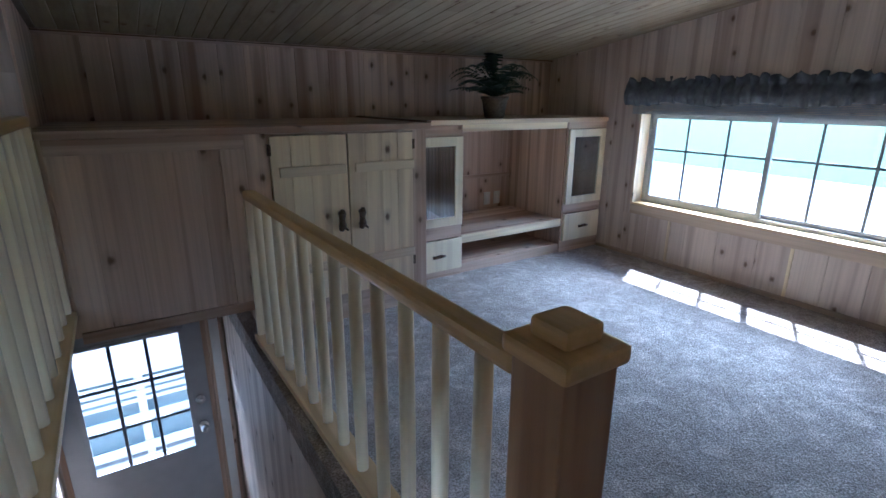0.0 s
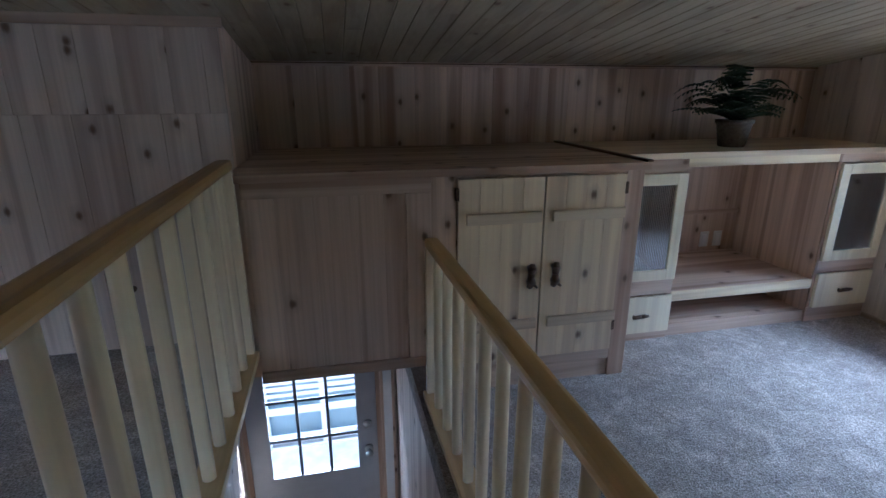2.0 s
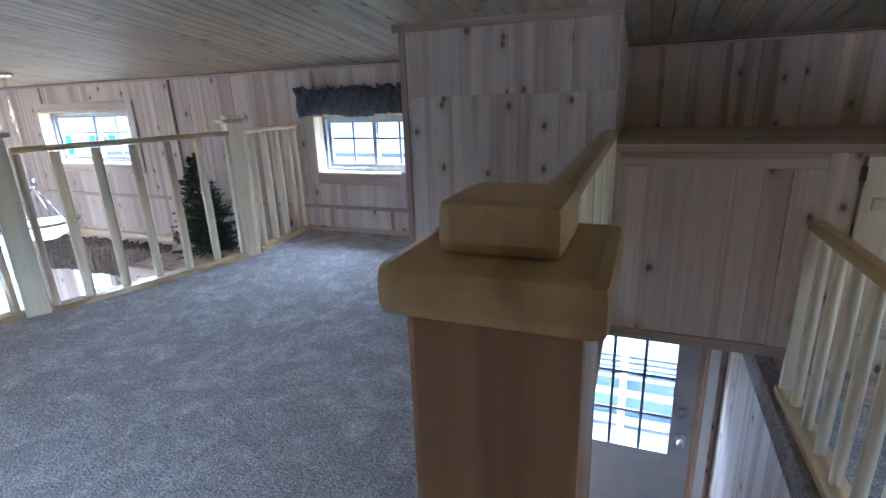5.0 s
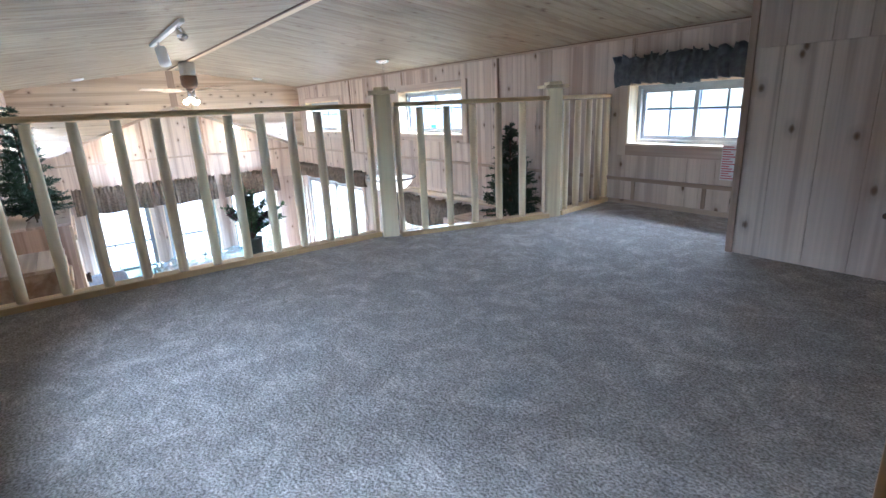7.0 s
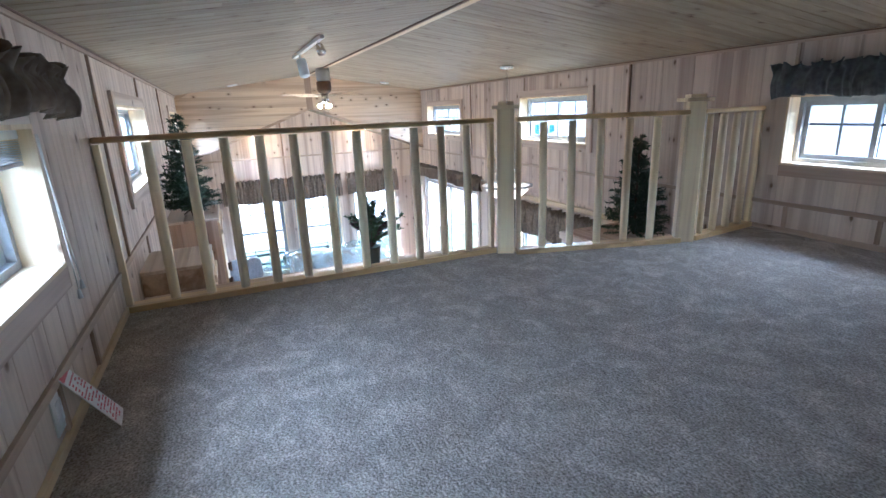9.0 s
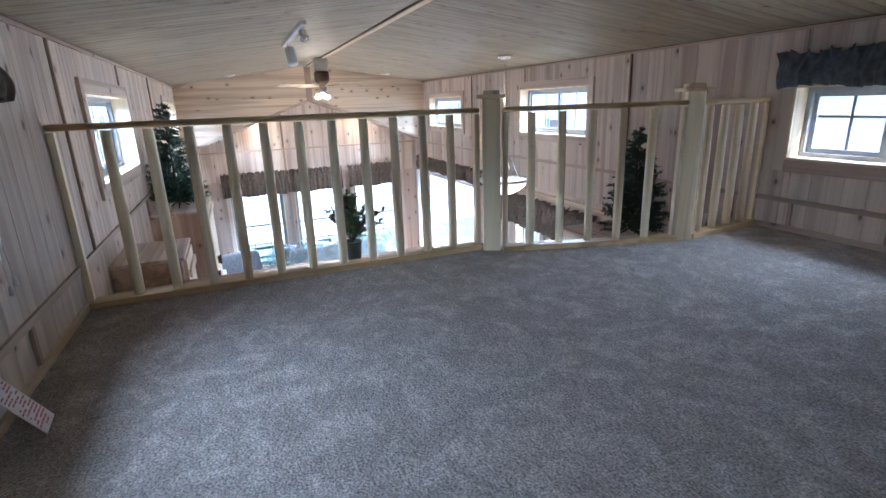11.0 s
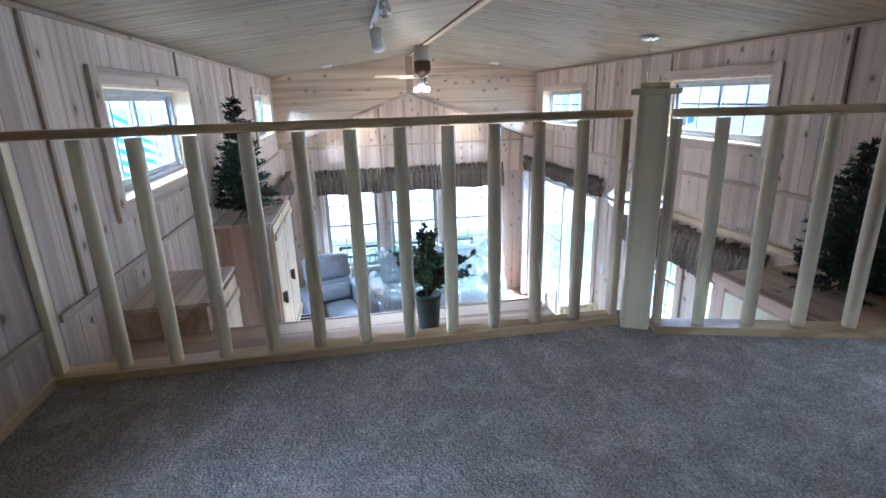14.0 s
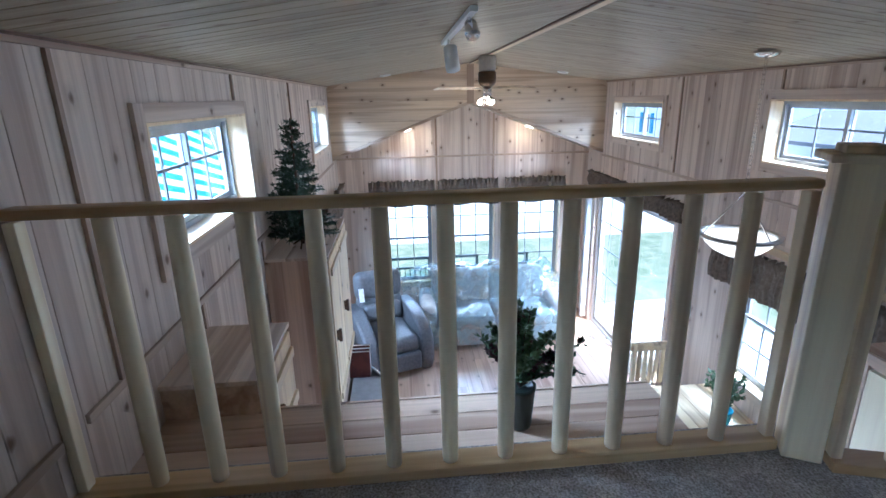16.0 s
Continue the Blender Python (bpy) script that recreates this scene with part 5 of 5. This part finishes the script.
me.from_pydata(verts, [], faces)
me.materials.append(plastic_film)
for p in me.polygons:
    p.use_smooth = True
ob = new("plastic_wrap", me)
ob.parent, ob.matrix_parent_inverse = sofa, sofa.matrix_world.inverted()
tagged(ob, "crumpled clear plastic film")
sofa.location, sofa.scale = (-8.92, 1.78, LOW), (1.09, 1.20, 1.11)

# ---- lamps and fan ----
fan = thing("ceiling_fan", "chrome and wood ceiling fan with a lit lamp kit", "ceiling fan", (-7.7, 1.55, RIDGE))
bm = bmesh.new()
lathe_in(bm, (-7.7, 1.55, 0), ((0.05, 1.20), (0.085, 1.22), (0.105, 1.26), (0.105, 1.36), (0.095, 1.37)), 24)
part("motor", bm, bronze, fan, "", True)
bm = bmesh.new()
lathe_in(bm, (-7.7, 1.55, 0), ((0.085, 1.37), (0.10, 1.40), (0.10, 1.52), (0.09, RIDGE - 0.02)), 24)
part("canopy", bm, nickel, fan, "", True)
bm = bmesh.new()
lathe_in(bm, (-7.7, 1.55, 0), ((0.02, 1.06), (0.045, 1.08), (0.055, 1.12), (0.05, 1.20)), 20)
part("lamp_hub", bm, chrome, fan, "", True)
for k in range(4):
    an = radians(22 + 90 * k)
    m = Matrix.Translation((-7.7, 1.55, 1.19)) @ Matrix.Rotation(an, 4, "Z") @ Matrix.Rotation(radians(9), 4, "X")
    box("blade", door_x, 0.17, 0.68, -0.062, 0.062, -0.004, 0.004, fan, 0.003, m=m)
    bm = bmesh.new()
    box_in(bm, 0.07, 0.2, -0.02, 0.02, -0.008, 0.0, 0.002, m)
    part("blade_arm", bm, chrome, fan.children[-1])
for k in range(3):
    an = radians(30 + 120 * k)
    c = Vector((-7.7 + 0.085 * math.cos(an), 1.55 + 0.085 * math.sin(an), 1.045))
    bm = bmesh.new()
    tube_in(bm, (-7.7, 1.55, 1.10), c + Vector((0, 0, 0.03)), 0.010)
    tube_in(bm, c + Vector((0, 0, 0.035)), c + Vector((0, 0, 0.01)), 0.022, 0.026, 12)
    s = part("lamp_arm", bm, chrome, fan)
    bm = bmesh.new()
    bmesh.ops.create_uvsphere(bm, u_segments=14, v_segments=8, radius=0.030, matrix=Matrix.Translation(c - Vector((0, 0, 0.016))))
    part("bulb", bm, bulb_m, s, "lit warm bulb", True)
bm = bmesh.new()
tube_in(bm, (-7.66, 1.52, 1.08), (-7.64, 1.51, 0.86), 0.002, n=5)
tube_in(bm, (-7.73, 1.58, 1.08), (-7.74, 1.60, 0.80), 0.002, n=5)
part("pull_chain", bm, chrome, fan)

track = thing("track_light", "white ceiling track with small spot heads", "track light", (-4.6, 0.81, roof(0.81)))
zt = roof(0.81) - 0.012
box("track", vinyl, -5.22, -3.83, 0.793, 0.827, zt - 0.024, zt, track)
for x, big in ((-4.86, 1), (-3.98, 0)):
    bm = bmesh.new()
    tube_in(bm, (x, 0.81, zt - 0.02), (x, 0.81, zt - 0.08), 0.008)
    if big:
        tube_in(bm, (x - 0.02, 0.82, zt - 0.07), (x + 0.04, 0.83, zt - 0.20), 0.042, 0.045, 16)
    else:
        tube_in(bm, (x - 0.02, 0.82, zt - 0.05), (x + 0.04, 0.82, zt - 0.10), 0.028, 0.034, 14)
    part("spot_head", bm, white_plastic if big else chrome, track, "", True)

pen = thing("pendant_lamp", "nickel pendant with a frosted glass bowl on a chain", "pendant lamp", (-5.06, 3.03, roof(3.03)))
px, py, pz = -5.06, 3.03, roof(3.03)
bm = bmesh.new()
lathe_in(bm, (px, py, pz), ((0.03, -0.055), (0.075, -0.04), (0.085, -0.012)), 20)
part("canopy", bm, chrome, pen, "", True)
bm = bmesh.new()
zz = pz - 0.05
k = 0
while zz > 0.44:
    m = Matrix.Translation((px, py, zz)) @ Matrix.Rotation(radians(90 * (k % 2)), 4, "Z")
    for s in (-1, 1):
        vs = box_in(bm, s * 0.011 - 0.002, s * 0.011 + 0.002, -0.002, 0.002, -0.02, 0.02, 0.0, m)
    for s in (-1, 1):
        vs = box_in(bm, -0.011, 0.011, -0.002, 0.002, s * 0.02 - 0.002, s * 0.02 + 0.002, 0.0, m)
    zz -= 0.033
    k += 1
part("chain", bm, chrome, pen)
bm = bmesh.new()
lathe_in(bm, (px, py, 0), ((0.012, 0.36), (0.03, 0.38), (0.022, 0.42), (0.01, 0.45)), 14)
for k in range(3):
    an = radians(15 + 120 * k)
    tube_in(bm, (px, py, 0.37), (px + 0.26 * math.cos(an), py + 0.26 * math.sin(an), 0.045), 0.006)
part("hanger", bm, chrome, pen, "", True)
bm = bmesh.new()
n = 36
for (ra, za, rb, zb) in ((0.285, 0.03, 0.295, 0.05), (0.295, 0.05, 0.255, 0.055), (0.255, 0.055, 0.25, 0.03), (0.25, 0.03, 0.285, 0.03)):
    for i in range(n):
        c0, s0, c1, s1 = math.cos(6.2832 * i / n), math.sin(6.2832 * i / n), math.cos(6.2832 * (i + 1) / n), math.sin(6.2832 * (i + 1) / n)
        bm.faces.new([bm.verts.new(v) for v in ((px + ra * c0, py + ra * s0, za), (px + ra * c1, py + ra * s1, za), (px + rb * c1, py + rb * s1, zb), (px + rb * c0, py + rb * s0, zb))])
bmesh.ops.remove_doubles(bm, verts=bm.verts, dist=0.0004)
part("rim", bm, nickel, pen, "", True)
bm = bmesh.new()
lathe_in(bm, (px, py, 0), ((0.02, -0.125), (0.09, -0.115), (0.17, -0.075), (0.23, -0.02), (0.255, 0.03), (0.245, 0.03), (0.16, -0.065), (0.02, -0.11)), 36)
part("bowl", bm, bowl_m, pen, "softly lit frosted glass bowl", True)


def can_light(x, y, z, ny, warm, label):
    t = thing("recessed_light", label, "recessed light", (x, y, z), "recessed ceiling lights")
    n = Vector((0, ny, -1)).normalized()
    c = Vector((x, y, z))
    bm = bmesh.new()
    tube_in(bm, c, c + n * 0.018, 0.075, 0.07, 20)
    part("trim_ring", bm, white_plastic, t)
    bm = bmesh.new()
    tube_in(bm, c + n * 0.0185, c + n * 0.022, 0.05, 0.05, 20)
    part("lens", bm, bulb_m if warm else frosted, t)
    if warm:
        l = new("spot_light", bpy.data.lights.new("spot_light", "POINT"))
        l.data.energy, l.data.color, l.data.shadow_soft_size = warm, (1.0, 0.72, 0.42), 0.05
        l.location = c + n * 0.06


for y in (0.62, 2.52):
    z = 0.24 + 0.775 * (1 - abs(y - 1.57) / (2.05))
    can_light(-9.40, y, z - 0.011, 0.37 if y < 1.57 else -0.37, 0.7, "small lit recessed lamp in the bay ceiling")
for y in (0.35, 2.75):
    can_light(-8.6, y, roof(y) - 0.010, 0.14 if y < 1.55 else -0.14, 0, "flush white unlit recessed lamp in the pine ceiling")
fl = new("fan_light", bpy.data.lights.new("fan_light", "POINT"))
fl.data.energy, fl.data.color, fl.data.shadow_soft_size = 1.0, (1.0, 0.78, 0.5), 0.08
fl.location = (-7.7, 1.55, 0.93)

# ---- small things ----
for k, (cx, cy, turn, tilt, base) in enumerate(((-1.80, -0.415, 12, -38, 0.0),)):
    c = thing("sales_card", "tall pink and white printed sales card leaning on the wall", "card", (cx, cy, base))
    m = Matrix.Translation((cx, -0.36, 0.004)) @ Matrix.Rotation(radians(6), 4, "Z") @ Matrix.Rotation(radians(32), 4, "X")
    box("sheet", card_m, -0.055, 0.055, -0.0015, 0.0015, 0.0, 0.25, c, 0.0, m=m)
    bm = bmesh.new()
    r = random.Random(6)
    box_in(bm, -0.05, 0.05, 0.0018, 0.0026, 0.215, 0.24, 0.0, m)
    zz = 0.012
    while zz < 0.2:
        a = -0.048
        while a < 0.04:
            w = r.uniform(0.008, 0.026)
            if r.random() < 0.72:
                box_in(bm, a, min(a + w, 0.05), 0.0018, 0.0024, zz, zz + 0.005, 0.0, m)
            a += w + 0.005
        zz += 0.0115
    part("print", bm, red_ink, c, "rows of small red print")
c = thing("sales_card", "pink and white printed sales card hanging at the window", "card", (-1.50, YN - 0.04, 0.45))
box("sheet", card_m, -1.58, -1.48, YN - 0.042, YN - 0.040, 0.26, 0.50, c, 0.0)
bm = bmesh.new()
for k in range(14):
    box_in(bm, -1.575, -1.485 - 0.02 * (k % 3), YN - 0.0432, YN - 0.0422, 0.27 + k * 0.016, 0.277 + k * 0.016)
part("print", bm, red_ink, c, "rows of small red print")

o = thing("outlet", "white wall socket low on the panelled wall", "outlet", (-1.715, YS, 0.12), "wall sockets")
box("plate", white_plastic, -1.775, -1.655, YS + 0.0105, YS + 0.017, 0.06, 0.18, o)
box("socket", vinyl, -1.75, -1.72, YS + 0.0172, YS + 0.020, 0.085, 0.155, o)
box("socket", vinyl, -1.71, -1.68, YS + 0.0172, YS + 0.020, 0.085, 0.155, o)
cord = thing("blind_cord", "pair of white blind cords with tassels hanging by the window", "cord", (-2.0, YS + 0.05, 0.4))
bm = bmesh.new()
tube_in(bm, (-2.02, YS + 0.045, 0.90), (-2.05, YS + 0.045, 0.38), 0.0022, n=5)
tube_in(bm, (-2.00, YS + 0.045, 0.90), (-2.10, YS + 0.045, 0.40), 0.0022, n=5)
part("strings", bm, string_m, cord)
for x, z in ((-2.05, 0.35), (-2.10, 0.37)):
    bm = bmesh.new()
    tube_in(bm, (x, YS + 0.045, z + 0.03), (x, YS + 0.045, z), 0.005, 0.009, 8)
    part("tassel", bm, white_plastic, cord)
bl = thing("mini_blind", "raised white slatted blind at the head of the window", "blind", (-1.6, YS, 0.90))
box("head_rail", vinyl, -2.07, -1.12, YS - 0.045, YS - 0.008, 0.888, 0.914, bl)
for k in range(9):
    box("slat", vinyl, -2.068, -1.122, YS - 0.044, YS - 0.010, 0.826 + k * 0.0068, 0.8275 + k * 0.0068, bl, 0.0)
box("bottom_rail", vinyl, -2.068, -1.122, YS - 0.042, YS - 0.012, 0.806, 0.820, bl)
for x, y, s in ((-6.62, YN, -1), (-6.42, YN, -1)):
    o = thing("outlet", "white switch plate beside the sliding door", "switch", (x, y, -1.1), "wall sockets")
    box("plate", white_plastic, x - 0.036, x + 0.036, y - 0.018, y - 0.0105, -1.27, -1.15, o)

# ---- outside ----
ground = setting(box("ground", lawn, -2500, 2500, -2500, 2500, GROUND - 0.2, GROUND, bevel=0.0), "lawn round the cabin", "ground")
setting(box("ground_gravel", gravel, XE + 0.6, XE + 27, -80, 80, GROUND, GROUND + 0.01, bevel=0.0), "pale gravel drive beyond the window", "road")
setting(box("ground_lot", gravel, XW - 1.0, XE + 0.6, -14, YN + 3.2, GROUND, GROUND + 0.012, bevel=0.0), "pale gravel lot between the cabins", "road")
setting(box("ground_lot_west", gravel, XW - 30, XW - 6.0, -40, 40, GROUND, GROUND + 0.008, bevel=0.0), "pale gravel lot beyond the bay", "road")
setting(box("field", crop, XE + 27, 900, -300, 300, GROUND, GROUND + 0.02, bevel=0.0), "green crop field beyond the drive", "ground")


def neighbour(x0, x1, y, way, seed, label, side=siding_m, glazed=True, zt=2.3):
    """A sided park home whose long wall faces this one."""
    h = thing("neighbour_house", label, "house", ((x0 + x1) / 2, y, GROUND), "neighbouring cabins")
    box("wall", side, x0, x1, min(y, y + way * 4), max(y, y + way * 4), GROUND, zt, h, 0.0)
    w = h.children[-1]
    bm = bmesh.new()
    z = GROUND + 0.5
    while z < zt - 0.05:
        vs = [bm.verts.new(v) for v in ((x0, y - way * 0.03, z), (x1, y - way * 0.03, z), (x1, y - way * 0.004, z + 0.19), (x0, y - way * 0.004, z + 0.19), (x0, y - way * 0.001, z), (x1, y - way * 0.001, z))]
        bm.faces.new(vs[:4]), bm.faces.new((vs[0], vs[1], vs[5], vs[4]))
        z += 0.19
    part("siding", bm, side, w)
    y2 = y + way * 4
    ym = (y + y2) / 2
    bm = bmesh.new()
    pts = [(y - way * 0.4, zt), (ym, zt + 0.7), (y2 + way * 0.4, zt), (y2 + way * 0.4, zt + 0.1), (ym, zt + 0.82), (y - way * 0.4, zt + 0.1)]
    a = [bm.verts.new((x0 - 0.3, p, q)) for p, q in pts]
    b = [bm.verts.new((x1 + 0.3, p, q)) for p, q in pts]
    bm.faces.new(a), bm.faces.new(b[::-1])
    for i in range(6):
        bm.faces.new((a[i], b[i], b[(i + 1) % 6], a[(i + 1) % 6]))
    part("roof", bm, roof_m, h)
    r = random.Random(seed)
    x = x0 + 1.2 if glazed else x1
    while x < x1 - 2:
        bm = bmesh.new()
        box_in(bm, x, x + 0.9, y - way * 0.07, y - way * 0.02, -1.3, -0.1)
        wi = part("window", bm, vinyl, h)
        bm = bmesh.new()
        box_in(bm, x + 0.06, x + 0.84, y - way * 0.075, y - way * 0.071, -1.24, -0.16)
        part("pane", bm, dark_top, wi)
        for s in (-0.42, 0.92):
            bm = bmesh.new()
            box_in(bm, x + s, x + s + 0.38, y - way * 0.06, y - way * 0.02, -1.3, -0.1)
            for i in range(14):
                zl = -1.26 + i * 0.082
                box_in(bm, x + s + 0.04, x + s + 0.34, y - way * 0.085, y - way * 0.061, zl, zl + 0.04)
            part("shutter", bm, trim_blue, wi, "blue louvred shutter")
        x += r.uniform(2.6, 3.4)
    return h


neighbour(-16, -2.6, YN + 8.0, 1, 3, "white sided windowless back of a neighbouring cabin", siding_m, False, -0.35)
neighbour(-1.9, 7, YN + 2.4, 1, 4, "sided back of a neighbouring cabin, toned pale teal for its shade", siding_shaded, False)
neighbour(-9.0, 7, YS - 3.4, -1, 5, "blue-grey sided neighbouring cabin with blue shutters", siding_grey)
neighbour(-34, -14, 16, 1, 6, "white sided neighbouring cabin with blue shutters")
aw = thing("striped_awning", "turquoise and white striped canvas side of a tent", "awning", (-14, YS - 3.2, GROUND))
for k in range(24):
    bm = bmesh.new()
    z0, z1 = -1.9 + k * 0.135, -1.9 + (k + 1) * 0.135
    d0, d1 = k * 0.03, (k + 1) * 0.03
    for o in (0.0, 0.02):
        bm.faces.new([bm.verts.new(v) for v in ((-15.4, YS - 3.2 - d0 - o, z0 - 1.05), (-9.4, YS - 3.2 - d0 - o, z0 + 0.45), (-9.4, YS - 3.2 - d1 - o, z1 + 0.45), (-15.4, YS - 3.2 - d1 - o, z1 - 1.05))])
    part("stripe", bm, awning_blue if k % 2 else siding_m, aw)
bm = bmesh.new()
for x in (-15.3, -12.4, -9.5):
    tube_in(bm, (x, YS - 3.25, GROUND), (x, YS - 4.0, 1.3), 0.03)
part("poles", bm, chrome, aw)

porch = thing("porch_fence", "white board fence in front of the neighbouring cabin", "fence", (0, YN + 2.25, GROUND))
for z0, z1 in ((-1.96, -1.2), (-2.03, -2.0), (-2.105, -2.07), (-2.19, -2.14), (-2.27, -2.23), (-2.51, -2.42), (-2.90, -2.79), (-2.99, -2.96)):
    box("board", siding_m, -1.4, 2.2, YN + 2.245, YN + 2.265, z0, z1, porch, 0.002)
for x in (-1.3, -0.62, 0.06, 0.74, 1.42, 2.1):
    box("post", siding_m, x - 0.04, x + 0.04, YN + 2.266, YN + 2.34, GROUND, -1.2, porch, 0.004)

deck = thing("deck_railing", "dark green metal deck railing outside the bay windows", "railing", (-10.9, 1.5, GROUND))
for y0, y1 in ((0.2, 1.0), (1.15, 1.95), (2.15, 2.95)):
    bm = bmesh.new()
    for e in ((y0, y0 + 0.05, -2.67, -1.88), (y1 - 0.05, y1, -2.67, -1.88), (y0, y1, -1.93, -1.88), (y0, y1, -2.12, -2.08)):
        box_in(bm, -10.92, -10.88, e[0], e[1], e[2], e[3])
    for k in range(1, 8):
        tube_in(bm, (-10.9, y0 + (y1 - y0) * k / 8, -2.67), (-10.9, y0 + (y1 - y0) * k / 8, -2.1), 0.008, n=6)
    part("railing_panel", bm, pot_green, deck)
box("deck_floor", gravel, -11.0, XW - WT, -0.3, 3.4, GROUND, -2.68, deck)


# ---- boards, battens and skirtings of the walls ----
top = lambda a: EAVE
clad(wall_n, wall_v, "N", YN, HEAD_X, -1.15, lambda a: -0.14 if a < -2.97 else 0.0, top, WINS_N)
clad(wall_s, wall_v, "S", YS, HEAD_X, XE, lambda a: 0.0 if -2.97 < a < -0.05 else EAST if a > 0 else -0.2, top, WINS_S, width=(0.09, 0.15))
clad(wall_n, cedar_v, "N", YN, -0.05, XE, lambda a: 0.80, top, [], width=(0.12, 0.24))
clad(wall_e, wall_v, "E", XE, YS, YN, lambda a: EAST, roof, WIN_E, width=(0.14, 0.28))
clad(wall_w, wall_v, "W", XW, YS, YN, lambda a: -0.35, lambda a: 0.24 + 0.775 * (1 - abs(a - 1.57) / 2.07) - 0.002, [], width=(0.25, 0.42))
clad(closet, wall_v, "N", 2.81, -1.145, -0.05, lambda a: 0.0, lambda a: 1.025, [], width=(0.12, 0.2))
clad(closet, wall_v, "N", 2.81, -1.145, -0.05, lambda a: 1.025, lambda a: roof(2.80) - 0.01, [], width=(0.12, 0.2))
for k in range(6):
    plank(closet, wall_v, (-1.145, 2.81 + k * 0.131, 0), (0, 1, 0), (0, 0, 1), (-1, 0, 0), 0.131, 0.0, roof(2.8 + k * 0.133) - 0.02, None, roof(2.933 + k * 0.133) - 0.02)
    plank(closet, cedar_v, (-0.05, 2.81 + k * 0.131, 0), (0, 1, 0), (0, 0, 1), (1, 0, 0), 0.131, 0.80, roof(2.8 + k * 0.133) - 0.02, None, roof(2.933 + k * 0.133) - 0.02)


def strip(name, side, a0, a1, z0, z1, mat, d=0.024, label="pine batten over a panel joint"):
    bm = bmesh.new()
    side_box(bm, side, a0, a1, -d, -0.0102, z0, z1, 0.002)
    return setting(part(name, bm, mat), label, "trim")


for side, y in (("N", YN), ("S", YS)):
    strip("trim_crown", side, HEAD_X, -1.15 if side == "N" else XE, EAVE - 0.035, EAVE + 0.0, batten_x, label="pine strip under the ceiling edge")
# Dark strips paint the shadow line where the walls meet the ceiling.
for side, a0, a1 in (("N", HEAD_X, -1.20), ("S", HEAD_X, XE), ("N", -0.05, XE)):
    strip("trim_bead", side, a0, a1, EAVE - 0.018, EAVE - 0.010, edge_shade_wood, 0.029, "thin dark strip painting the shade line along the ceiling joint")
strip("trim_crown", "N", -0.05, XE, EAVE - 0.03, EAVE, cedar_x, label="cedar strip under the ceiling edge")
strip("trim_rail", "N", HEAD_X, -2.62, 0.185, 0.215, batten_x)
strip("trim_rail", "N", -2.54, -1.15, 0.185, 0.215, batten_x)
strip("trim_rail", "S", HEAD_X, -2.97, 0.185, 0.215, batten_x)
strip("trim_rail", "S", -2.85, -0.3, 0.185, 0.215, batten_x)
for x in (-2.26, -1.7):
    strip("trim_batten", "N", x, x + 0.026, 0.04, 0.184, batten_v)
for x in (-3.81, -7.05):
    strip("trim_batten", "N", x, x + 0.022, 0.216, EAVE - 0.036, batten_v)
for x in (-5.58, -2.32):
    strip("trim_batten", "N", x, x + 0.022, 1.10, EAVE - 0.036, batten_v)
for x, z in ((-3.185, 0.216), (-4.80, 1.105), (-6.415, 0.216)):
    strip("trim_batten", "S", x, x + 0.022, z, EAVE - 0.036, batten_v)
for x in (-3.9, -5.0, -6.3, -2.2, -1.75, -1.2):
    strip("trim_batten", "S", x, x + 0.026, 0.04, 0.184, batten_v)
strip("baseboard", "S", -2.85, -0.05, 0.0, 0.035, rail_x, label="pale pine skirting strip")
strip("baseboard", "N", -2.53, -1.16, 0.0, 0.035, batten_x, label="pine skirting strip")
strip("baseboard", "E", YS, CY2 - 0.02, EAST, EAST + 0.03, batten_y, label="pine skirting strip")
strip("trim_rail", "W", YS, YN, 0.172, 0.202, batten_y)
for y in (1.065, 1.995):
    strip("trim_batten", "W", y, y + 0.03, 0.203, 0.24 + 0.775 * (1 - abs(y - 1.57) / 2.07) - 0.02, batten_v)
    strip("trim_batten", "W", y, y + 0.03, -0.35, 0.171, batten_v)
strip("trim_shelf", "N", -6.15, -3.85, -0.232, -0.178, rail_x, 0.05, "pale pine trim board over the kitchen valance")
# closet trims
setting(box("trim_closet_corner", batten_v, -1.16, -1.125, 2.785, 2.7995, 0.0, roof(2.8) - 0.045), "pine corner strip of the closet", "trim")
setting(box("trim_closet_crown", batten_x, -1.19, -0.03, 2.775, 2.7995, roof(2.8) - 0.045, roof(2.8) - 0.006), "pine strip under the ceiling edge", "trim")
for y in (0.55, 1.35, 2.2, 2.9):
    strip("trim_batten", "E", y, y + 0.02, EAST + 0.03, 0.05, rail_v if y > 1 else batten_v, 0.018)

# floor boards of the living room
for k in range(21):
    y0 = YS + k * 0.195
    x = XW
    while x < -2.9:
        ln = min(PLANK_RND.uniform(0.9, 1.6), -2.9 - x)
        plank(low_floor, oak_floor, (x, y0, LOW), (0, 1, 0), (1, 0, 0), (0, 0, 1), min(0.195, YN - y0), 0.0, ln, depth=0.004, chamfer=0.001)
        x += ln
